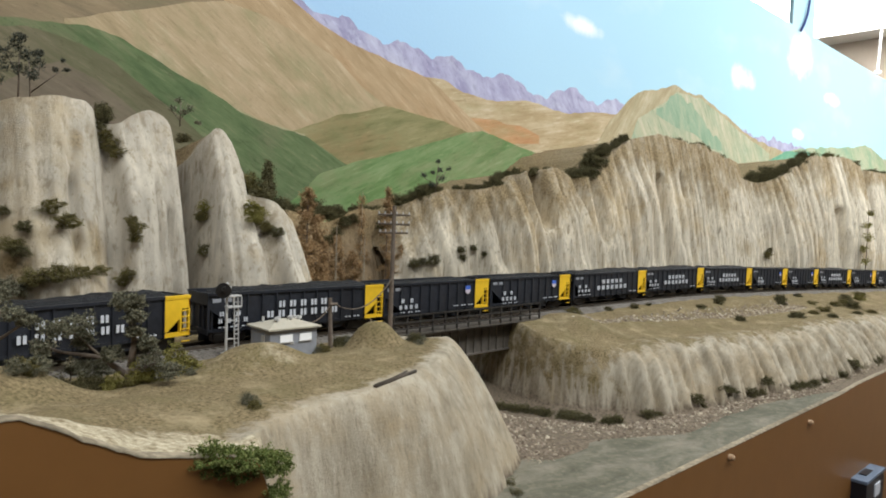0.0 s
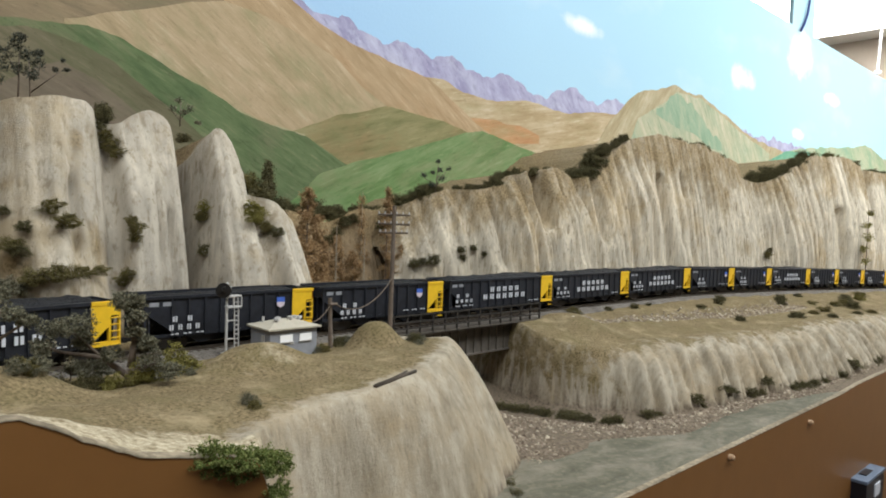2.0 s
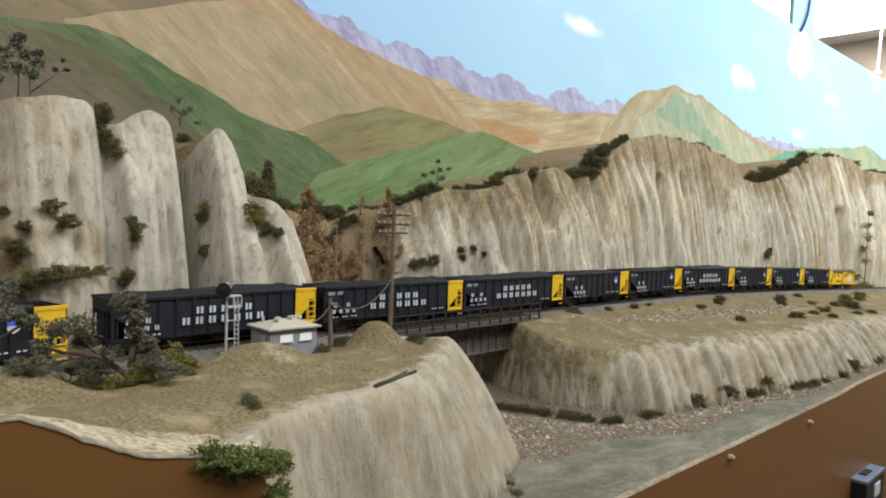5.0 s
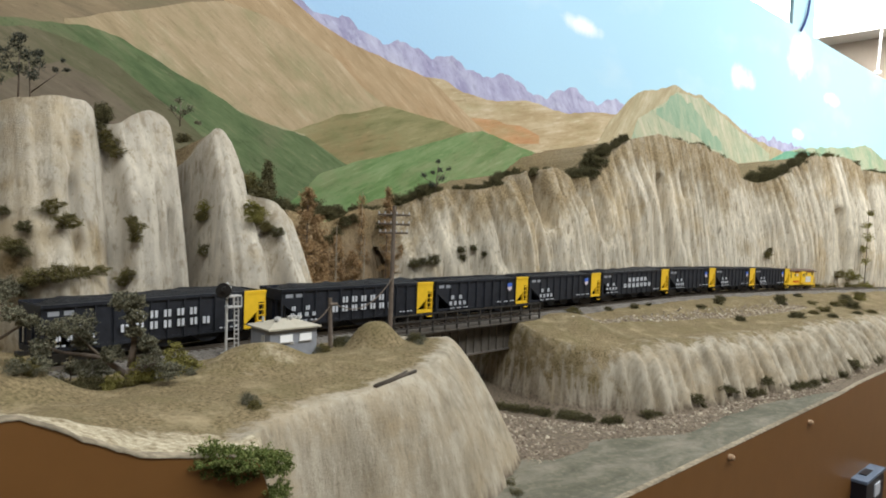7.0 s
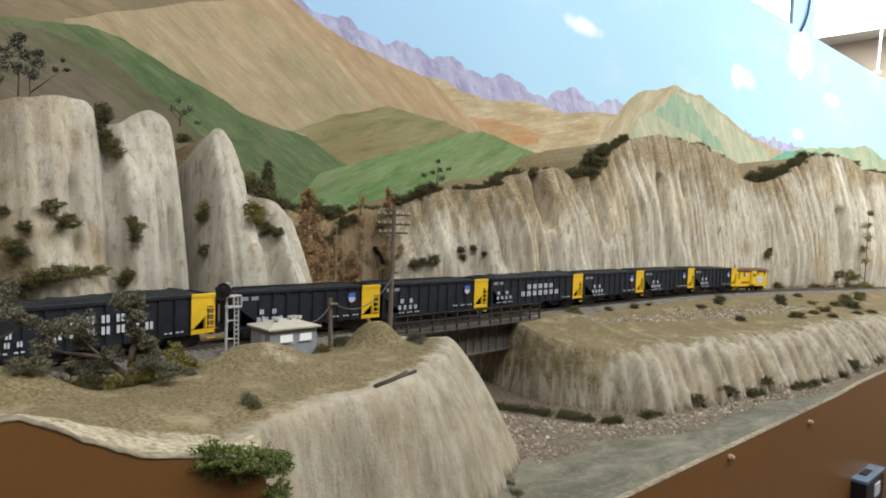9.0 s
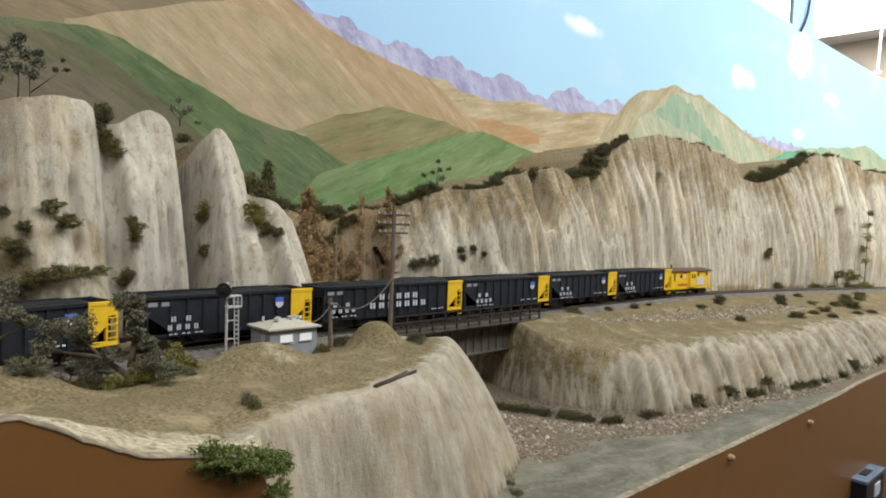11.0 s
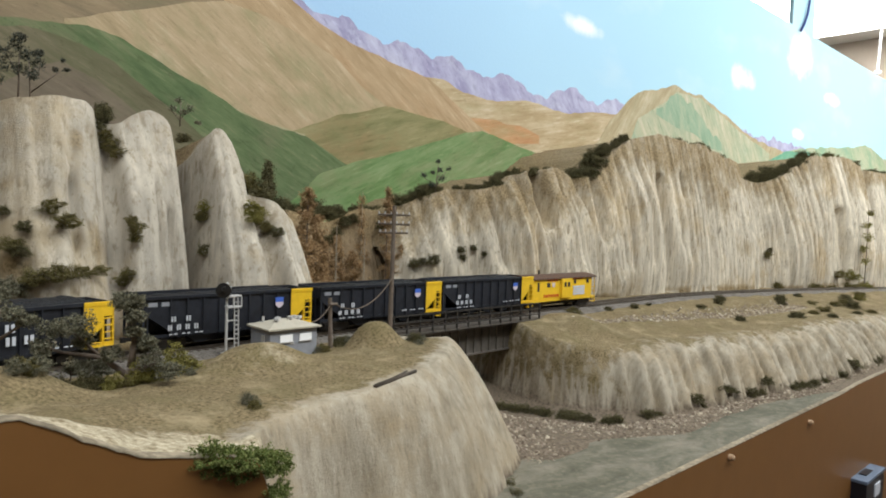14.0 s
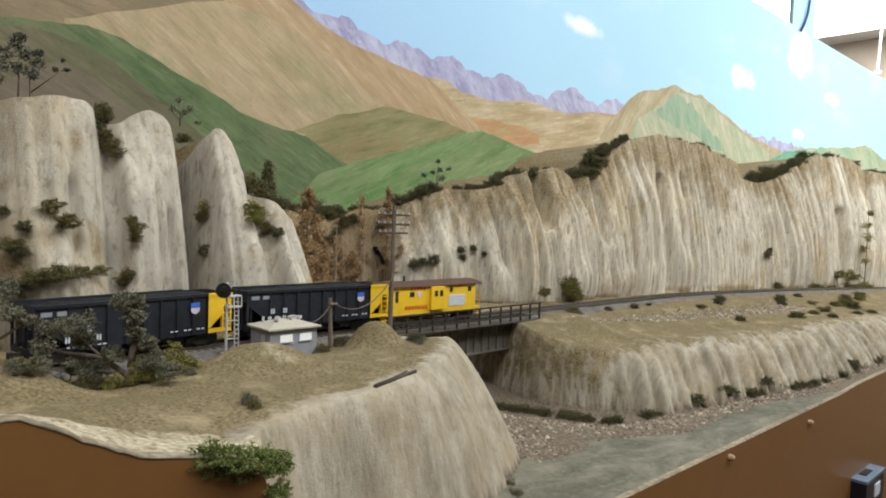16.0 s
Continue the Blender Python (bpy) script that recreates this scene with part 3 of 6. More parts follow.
def paint(name, stops, angle, stretch, scale=1.0, mottled=(0.2, 0.2, 0.2), amount=0.3):
    """Brushed paint: washes, long strokes along the slope and thin dry strokes, in the given range of colours."""
    k = Nodes(name)
    wash = k.noise(scale * 6, 5, 0.6, k.mapped((1, 1, 1.8), (0, angle, 0)), 0.4)
    a = k.noise(1.0, 7, 0.66, k.mapped((scale * 3.4, 1, scale * 3.4 * stretch), (0, angle, 0)), 0.25)
    b = k.noise(1.0, 6, 0.7, k.mapped((scale * 11, 1, scale * 14 * stretch), (0, angle + 4, 0)), 0.15)
    f = k.math("ADD", k.math("ADD", k.math("MULTIPLY", a, 0.48), k.math("MULTIPLY", wash, 0.30)), k.math("MULTIPLY", b, 0.22))
    lo, hi = 0.34, 0.66
    c = k.ramp(f, [(lo + (hi - lo) * i / (len(stops) - 1), s) for i, s in enumerate(stops)])
    c = k.mix(k.ramp(k.noise(scale * 4.2, 6, 0.68, k.mapped((1, 1, 2.2), (0, angle, 0)), 0.3), [(0.48, 0.0), (0.68, amount)]), c, mottled)
    dark, light = tuple(v * 0.72 for v in stops[0]), tuple(min(1, v * 1.14) for v in stops[-1])
    c = k.mix(k.ramp(b, [(0.30, 0.45), (0.42, 0.0)]), c, dark)
    c = k.mix(k.ramp(b, [(0.58, 0.0), (0.70, 0.45)]), c, light)
    c = k.mix(k.ramp(k.noise(210, 4, 0.7), [(0.60, 0.0), (0.68, 0.35)]), c, dark)
    return k.done(c, 0.9, 0, b, 0.0004, 0.1)


def painted(name, coat, ridge, low, stops, angle, stretch, rough=0.006, scale=1.0, mottled=(0.3, 0.2, 0.1), amount=0.3, label=""):
    """One coat of the painting: from a wavy ridge line down to a lower line, coat counts from the board outwards."""
    xs = np.arange(ridge[0][0], ridge[-1][0] + 0.001, 0.006)
    top = np.interp(xs, [p[0] for p in ridge], [p[1] for p in ridge]) + rough * 2 * fbm(xs * 26, xs * 0, coat * 7, 4)
    bot = np.interp(xs, [p[0] for p in low], [p[1] for p in low])
    bot = np.minimum(bot, top - 0.001)
    y = WALL_Y - 0.0004 * coat
    P = np.stack([np.stack([xs, np.full(len(xs), y), bot], -1), np.stack([xs, np.full(len(xs), y), top], -1), np.stack([xs, np.full(len(xs), WALL_Y + 0.0005), top], -1)], 1)
    ob = new(name, sheet(name, P, paint(name + "_paint", stops, -angle, stretch, scale, mottled, amount), smooth=False))
    ob.parent = backdrop
    if label:
        tagged(ob, label)
    return ob


painted("painted_mountains", 1, [(0.40, 1.66), (0.487, 1.608), (0.523, 1.606), (0.551, 1.600), (0.601, 1.604), (0.623, 1.591), (0.667, 1.575), (0.737, 1.590), (0.763, 1.575), (0.794, 1.577), (0.828, 1.588), (0.857, 1.573), (0.894, 1.557), (0.947, 1.577), (0.971, 1.572), (1.022, 1.553), (1.101, 1.562), (1.177, 1.582), (1.219, 1.565), (1.261, 1.568), (1.304, 1.584), (1.42, 1.570), (1.9, 1.585), (2.0, 1.598), (2.08, 1.583), (2.28, 1.594), (2.5, 1.586), (2.9, 1.57), (3.6, 1.60), (4.6, 1.58)],
        [(0.4, 1.45), (4.6, 1.45)], [(0.24, 0.225, 0.36), (0.32, 0.305, 0.46), (0.43, 0.42, 0.58), (0.55, 0.57, 0.72)], 48, 2.5, 0.015, 3.0, (0.54, 0.55, 0.68), 0.85, "hazy violet painted mountain range")
painted("painted_plain", 2, [(0.70, 1.53), (0.796, 1.543), (0.845, 1.527), (0.934, 1.525), (1.014, 1.538), (1.104, 1.532), (1.161, 1.534), (1.263, 1.547), (1.42, 1.565), (1.9, 1.53), (4.6, 1.50)], [(0.7, 1.2), (4.6, 1.2)],
        [(0.30, 0.22, 0.12), (0.42, 0.32, 0.19), (0.52, 0.42, 0.28), (0.66, 0.58, 0.45)], -8, 8, 0.004, 2.0, (0.30, 0.27, 0.13), 0.5, "golden and pink painted foothills")
painted("painted_orange_field", 3, [(0.76, 1.468), (0.80, 1.474), (0.85, 1.484), (0.93, 1.490), (1.0, 1.486), (1.06, 1.476)], [(0.76, 1.43), (1.06, 1.46)],
        [(0.40, 0.20, 0.10), (0.50, 0.29, 0.15), (0.56, 0.40, 0.25)], -8, 8, 0.004, 2.6, (0.33, 0.27, 0.14), 0.6, "orange painted field")
painted("painted_peak", 4, [(1.10, 1.37), (1.15, 1.405), (1.21, 1.45), (1.268, 1.490), (1.308, 1.541), (1.351, 1.572), (1.42, 1.614), (1.496, 1.635), (1.591, 1.658), (1.651, 1.649), (1.728, 1.656), (1.796, 1.640), (1.943, 1.605), (2.065, 1.577), (2.382, 1.556), (2.5, 1.53)], [(1.10, 1.3), (2.5, 1.3)],
        [(0.28, 0.22, 0.13), (0.38, 0.31, 0.19), (0.46, 0.39, 0.26), (0.56, 0.50, 0.38)], -48, 7, 0.006, 2.2, (0.36, 0.34, 0.22), 0.5, "golden painted peak")
painted("painted_peak_face", 5, [(1.36, 1.44), (1.42, 1.555), (1.54, 1.612), (1.60, 1.640), (1.651, 1.643), (1.728, 1.648), (1.796, 1.632), (1.943, 1.597), (2.065, 1.568), (2.2, 1.545)], [(1.36, 1.3), (2.2, 1.3)],
        [(0.22, 0.30, 0.20), (0.36, 0.39, 0.27), (0.50, 0.47, 0.34), (0.60, 0.55, 0.43)], 52, 7, 0.006, 2.0, (0.24, 0.36, 0.26), 0.55, "pale green streaked face of the painted peak")
painted("painted_green_gully", 6, [(1.50, 1.585), (1.535, 1.612), (1.594, 1.628), (1.683, 1.636), (1.72, 1.605), (1.80, 1.565), (1.87, 1.54)], [(1.50, 1.575), (1.60, 1.555), (1.70, 1.550), (1.80, 1.52), (1.87, 1.52)],
        [(0.19, 0.31, 0.21), (0.28, 0.38, 0.27), (0.44, 0.45, 0.33)], 58, 8, 0.020, 2.2, (0.44, 0.45, 0.32), 0.7, "turquoise painted gully")
painted("painted_far_ridge", 7, [(2.02, 1.43), (2.082, 1.452), (2.245, 1.534), (2.383, 1.574), (2.60, 1.600), (2.834, 1.623), (3.00, 1.640), (3.183, 1.668), (3.307, 1.654), (3.513, 1.631), (4.0, 1.58), (4.6, 1.58)], [(2.0, 1.3), (4.6, 1.3)],
        [(0.20, 0.29, 0.18), (0.30, 0.38, 0.25), (0.42, 0.43, 0.30), (0.50, 0.48, 0.35)], 30, 5, 0.006, 1.6, (0.20, 0.36, 0.26), 0.5, "green and cream painted ridge")
painted("painted_teal_hill", 8, [(2.02, 1.42), (2.082, 1.450), (2.201, 1.522), (2.335, 1.564), (2.54, 1.580), (2.62, 1.56)], [(2.02, 1.3), (2.25, 1.46), (2.62, 1.55)],
        [(0.10, 0.27, 0.18), (0.15, 0.34, 0.235), (0.22, 0.40, 0.29)], -30, 5, 0.004, 1.6, (0.30, 0.42, 0.30), 0.5, "turquoise green painted hill")
painted("painted_mountain_side", 9, [(-2.6, 1.75), (-0.4, 1.72), (0.2, 1.70), (0.36, 1.655), (0.49, 1.606), (0.542, 1.582), (0.603, 1.562), (0.691, 1.548), (0.765, 1.536), (0.82, 1.508), (0.88, 1.475), (0.98, 1.44)], [(-2.6, 1.2), (1.0, 1.2)],
        [(0.29, 0.20, 0.11), (0.39, 0.28, 0.165), (0.47, 0.345, 0.215), (0.56, 0.45, 0.32)], 36, 8, 0.003, 2.4, (0.42, 0.25, 0.13), 0.45, "sweeping golden-brown painted mountain side")
painted("painted_upper_slope", 10, [(-2.6, 1.75), (0.2, 1.70), (0.30, 1.655), (0.37, 1.615), (0.405, 1.578)], [(-2.6, 1.2), (0.42, 1.2)],
        [(0.17, 0.135, 0.086), (0.235, 0.182, 0.118), (0.30, 0.23, 0.146), (0.36, 0.29, 0.195)], 14, 6, 0.003, 2.0, (0.20, 0.18, 0.11), 0.6, "grey-brown painted slope")
painted("painted_inner_slope", 11, [(0.215, 1.514), (0.26, 1.530), (0.299, 1.542), (0.36, 1.566), (0.401, 1.578), (0.462, 1.571), (0.543, 1.549), (0.583, 1.532), (0.626, 1.500), (0.682, 1.476), (0.72, 1.46)], [(0.2, 1.2), (0.72, 1.2)],
        [(0.30, 0.235, 0.14), (0.40, 0.31, 0.19), (0.47, 0.36, 0.235), (0.56, 0.46, 0.33)], 38, 8, 0.003, 2.4, (0.28, 0.27, 0.145), 0.75, "tan painted slope with faded green")
painted("painted_mid_hill", 12, [(0.46, 1.40), (0.51, 1.423), (0.586, 1.455), (0.671, 1.479), (0.718, 1.478), (0.80, 1.472), (0.86, 1.456), (0.93, 1.445), (1.05, 1.43)], [(0.46, 1.2), (1.05, 1.2)],
        [(0.15, 0.15, 0.07), (0.21, 0.20, 0.095), (0.27, 0.245, 0.125), (0.34, 0.30, 0.17)], -14, 6, 0.003, 2.4, (0.30, 0.19, 0.10), 0.5, "olive painted hill")
CREASE = [(-2.6, 1.50), (0.10, 1.496), (0.237, 1.507), (0.273, 1.503), (0.333, 1.475), (0.408, 1.447), (0.457, 1.429), (0.528, 1.418), (0.598, 1.384), (0.66, 1.345)]
painted("painted_crease", 13, [(x, z + 0.0015) for x, z in CREASE[2:8]], [(x, z - 0.01) for x, z in CREASE[2:8]],
        [(0.28, 0.27, 0.15), (0.38, 0.34, 0.21), (0.50, 0.45, 0.31)], 28, 6, 0.006, 2.4, (0.30, 0.30, 0.15), 0.5, "cream painted line along the fold")
painted("painted_green_slope", 14, CREASE, [(-2.6, 1.2), (0.7, 1.2)],
        [(0.065, 0.09, 0.045), (0.10, 0.145, 0.068), (0.15, 0.195, 0.095), (0.24, 0.245, 0.14)], 32, 7, 0.006, 2.4, (0.20, 0.19, 0.115), 0.6, "dark green painted slope")
painted("painted_lower_slope", 15, [(-2.6, 1.50), (0.10, 1.492), (0.19, 1.494), (0.231, 1.490), (0.267, 1.472), (0.31, 1.446), (0.36, 1.412), (0.42, 1.372), (0.46, 1.335)], [(-2.6, 1.2), (0.46, 1.2)],
        [(0.10, 0.095, 0.055), (0.14, 0.13, 0.078), (0.185, 0.162, 0.105), (0.23, 0.195, 0.135)], 30, 7, 0.006, 2.2, (0.11, 0.13, 0.065), 0.5, "grey-green painted slope")
painted("painted_meadow", 16, [(0.50, 1.318), (0.531, 1.346), (0.549, 1.364), (0.609, 1.385), (0.697, 1.410), (0.80, 1.443), (0.86, 1.460), (0.892, 1.466), (0.97, 1.452), (1.038, 1.441), (1.10, 1.42), (1.2, 1.40)], [(0.5, 1.2), (1.2, 1.2)],
        [(0.09, 0.15, 0.06), (0.135, 0.22, 0.085), (0.20, 0.28, 0.13), (0.30, 0.35, 0.20)], -22, 6, 0.002, 2.4, (0.24, 0.25, 0.135), 0.6, "bright green painted meadow")
painted("painted_near_slope", 17, [(-2.6, 1.44), (0.10, 1.428), (0.155, 1.434), (0.187, 1.456), (0.214, 1.466), (0.249, 1.452), (0.287, 1.424), (0.34, 1.375)], [(-2.6, 1.2), (0.34, 1.2)],
        [(0.13, 0.108, 0.078), (0.18, 0.147, 0.108), (0.23, 0.19, 0.14)], 30, 6, 0.004, 2.2, (0.16, 0.16, 0.09), 0.5, "grey-mauve painted slope")

# ---- the room round the layout ----
ROOMW = plain("tan_room_wall", (0.60, 0.51, 0.42), 0.9, 0, 0.05, 10)
CEILM = plain("white_ceiling_paint", (0.85, 0.83, 0.80), 0.9, 0, 0.03, 12)
FLOORM = plain("grey_brown_carpet", (0.16, 0.13, 0.11), 0.95, 0, 0.3, 300)
for name, b, mat, label in (("floor", (-3.2, 5.2, -2.6, 3.2, -0.05, 0.0), FLOORM, "grey-brown carpet floor of the train room"),
                            ("ceiling", (-3.2, 5.2, -2.6, 3.2, CEIL, CEIL + 0.05), CEILM, "white painted room ceiling"),
                            ("wall_south", (-3.2, 5.2, -2.65, -2.6, 0, CEIL), ROOMW, "tan painted wall behind the aisle"),
                            ("wall_north", (-3.2, 5.2, 3.2, 3.25, 0, CEIL), ROOMW, "tan painted wall beyond the backdrop"),
                            ("wall_east", (5.0, 5.05, -2.6, 3.2, 0, CEIL), ROOMW, "tan painted end wall"),
                            ("wall_west", (-3.25, -3.2, -2.6, 3.2, 0, CEIL), ROOMW, "tan painted end wall")):
    bm = bmesh.new()
    box(bm, *b)
    thing(name, bm, mat, Matrix(), label, name.split("_")[0], kind="structure")
# assumed glowing panel beyond the backdrop, added to blow out the ceiling and brighten the end wall
k = Nodes("white_panel_glow")
k.out.inputs["Emission Color"].default_value = (1.0, 0.99, 0.96, 1)
k.out.inputs["Emission Strength"].default_value = 11.0
DIFFUSER = k.done((0.9, 0.9, 0.9), 0.5)
panel = tagged(new("ceiling_light"), "assumed glowing white panel that blows out the ceiling beyond the backdrop", "ceiling light")
panel.location = (4.10, 1.32, CEIL)
bm = bmesh.new()
box(bm, -0.52, 0.52, -0.34, 0.34, -0.035, -0.012, 0.004)
part("diffuser", bm, DIFFUSER, panel, "glowing white diffuser")
bm = bmesh.new()
for b in ((-0.56, 0.56, -0.38, -0.34), (-0.56, 0.56, 0.34, 0.38), (-0.56, -0.52, -0.34, 0.34), (0.52, 0.56, -0.34, 0.34)):
    box(bm, *b, -0.04, 0.0)
part("frame", bm, CEILM, panel, "white metal frame")
# benchwork that carries the scenery
bm = bmesh.new()
box(bm, -2.6, 4.6, 0.264, 0.848, 1.05, 1.09)
for x in np.arange(-2.4, 4.6, 1.1):
    for y in (0.30, 0.78):
        box(bm, x - 0.03, x + 0.03, y - 0.03, y + 0.03, 0.0, 1.05)
thing("benchwork", bm, POLE, Matrix(), "wooden benchwork that carries the layout", "bench", kind="structure")
# sky-blue post above the backdrop
bm = bmesh.new()
box(bm, 2.335, 2.53, WALL_Y, WALL_Y + 0.012, 1.972, CEIL)
thing("backdrop_post", bm, SKY, Matrix(), "pale blue board joining the backdrop to the ceiling", "post", kind="structure")

# ---- roadbed, ties and rails ----
tx = np.arange(-2.6, 4.6, 0.02)
ty, tz = track_rows(tx)
prof = ((-0.034, -0.009), (-0.024, -0.0030), (-0.012, -0.0026), (0.012, -0.0026), (0.024, -0.0030), (0.034, -0.009))
P = np.stack([np.stack([tx, ty + a, tz + b + 0.0008 * fbm(tx * 60, tx * 0 + a * 90, 4)], -1) for a, b in prof], 1)
for sel in (tx < 0.415, tx > 0.615):
    ob = new("ballast_roadbed", sheet("ballast_roadbed", P[sel], BALLAST))
    tagged(ob, "grey ballast roadbed under the track", "roadbed", kind="structure")
for side in (-1, 1):
    yy = ty + side * 0.00865
    R = np.stack([np.stack([tx, yy + a, tz + b], -1) for a, b in ((-0.0006, -0.0026), (-0.0006, 0), (0.0006, 0), (0.0006, -0.0026))], 1)
    tagged(new("rail", sheet("rail", R, RAILM, smooth=False)), "worn brown steel rail", "rail", kind="structure")
tv, tf = [], []
for x in np.arange(-1.0, 3.2, 0.0068):
    y, h, z = track(float(x))
    m = Matrix.Translation((x, y, z)) @ Matrix.Rotation(h, 4, "Z")
    o = len(tv)
    for dz in (-0.0045, -0.0022):
        tv += [tuple(m @ Vector(p + (dz,))) for p in ((-0.0013, -0.0155), (0.0013, -0.0155), (0.0013, 0.0155), (-0.0013, 0.0155))]
    tf += [(o + 4, o + 5, o + 6, o + 7), (o, o + 1, o + 5, o + 4), (o + 1, o + 2, o + 6, o + 5), (o + 2, o + 3, o + 7, o + 6), (o + 3, o, o + 4, o + 7)]
bm = bpy.data.meshes.new("railway_ties")
bm.from_pydata(tv, [], tf)
bm.materials.append(TIE)
thing("railway_ties", bm, TIE, Matrix(), "dark stained railway ties under the rails", "ties", kind="stuff")

# ---- plate girder bridge ----
B0, B1 = 0.400, 0.640
bridge = tagged(new("girder_bridge"), "dark steel plate girder railway bridge with walkway railing", "bridge")
bridge.location = (0, 0, 0)
for y in (0.500, 0.548):
    bm = bmesh.new()
    box(bm, B0, B1, y - 0.0006, y + 0.0006, 1.163, 1.1905)
    box(bm, B0, B1, y - 0.003, y + 0.003, 1.1895, 1.1915)
    box(bm, B0, B1, y - 0.003, y + 0.003, 1.1620, 1.1637)
    part("girder", bm, GIRDER, bridge, "plate girder with riveted flanges")
    for i in range(20):
        bm = bmesh.new()
        xx = B0 + 0.006 + i * (B1 - B0 - 0.012) / 19
        box(bm, xx - 0.0007, xx + 0.0007, y - 0.0024, y - 0.0005, 1.1637, 1.1895)
        part("stiffener", bm, GIRDER, bridge)
bm = bmesh.new()
box(bm, B0 - 0.01, B1 + 0.01, 0.506, 0.542, 1.1915, 1.1950)
part("deck", bm, STEEL, bridge)
bm = bmesh.new()
box(bm, B0, B1, 0.487, 0.505, 1.1935, 1.1955)
part("walkway", bm, GIRDER, bridge, "grey walkway plank")
for i in range(14):
    xx = B0 + 0.004 + i * (B1 - B0 - 0.022) / 13
    bm = bmesh.new()
    box(bm, xx - 0.0008, xx + 0.0008, 0.4870, 0.4886, 1.1935, 1.2135)
    part("railing_post", bm, STEEL, bridge)
for z in (1.2005, 1.2065, 1.2130):
    bm = bmesh.new()
    box(bm, B0, B1 - 0.0165, 0.4864, 0.4874, z - 0.0007, z + 0.0007)
    part("railing_bar", bm, STEEL, bridge)
for x0, x1 in ((0.385, 0.412), (0.628, 0.66)):
    bm = bmesh.new()
    box(bm, x0, x1, 0.494, 0.556, 1.10, 1.163, 0.001)
    part("abutment", bm, CONCRETE, bridge, "grey concrete abutment")

# ---- the train ----
SPEED = 0.110
X0 = 0.475


def letter_bars(bm, x, z, w, h, y, chars, gap):
    """Rows of plain bars, one pair for each letter."""
    for i in range(chars):
        a = x + i * gap
        box(bm, a, a + w * 0.38, y - 0.0003, y + 0.0002, z, z + h)
        box(bm, a + w * 0.62, a + w, y - 0.0003, y + 0.0002, z, z + h)


def truck(parent, x):
    bm = bmesh.new()
    for s in (-1, 1):
        ring = [(x - 0.0135, 0.0035), (x - 0.0135, 0.0075), (x - 0.006, 0.0088), (x + 0.006, 0.0088), (x + 0.0135, 0.0075), (x + 0.0135, 0.0035), (x + 0.008, 0.0035), (x + 0.004, 0.0015), (x - 0.004, 0.0015), (x - 0.008, 0.0035)]
        prism(bm, ring, s * 0.0118 - 0.0008, s * 0.0118 + 0.0008)
    box(bm, x - 0.003, x + 0.003, -0.011, 0.011, 0.005, 0.0085)
    t = part("truck", bm, STEEL, parent, "dark cast truck frame")
    for dx in (-0.0097, 0.0097):
        bm = bmesh.new()
        for s in (-1, 1):
            rod(bm, (x + dx, s * 0.0075, 0.0052), (x + dx, s * 0.0098, 0.0052), 0.0052, n=20)
            rod(bm, (x + dx, s * 0.0072, 0.0052), (x + dx, s * 0.0078, 0.0052), 0.0060, n=20)
        rod(bm, (x + dx, -0.008, 0.0052), (x + dx, 0.008, 0.0052), 0.0012)
        part("wheelset", bm, STEEL, t)


def coupler(parent, x, s):
    bm = bmesh.new()
    box(bm, min(x, x + s * 0.006), max(x, x + s * 0.006), -0.0014, 0.0014, 0.0075, 0.0105, 0.0003)
    box(bm, min(x + s * 0.005, x + s * 0.0085), max(x + s * 0.005, x + s * 0.0085), -0.0022, 0.0018, 0.0070, 0.0110, 0.0004)
    part("coupler", bm, STEEL, parent)


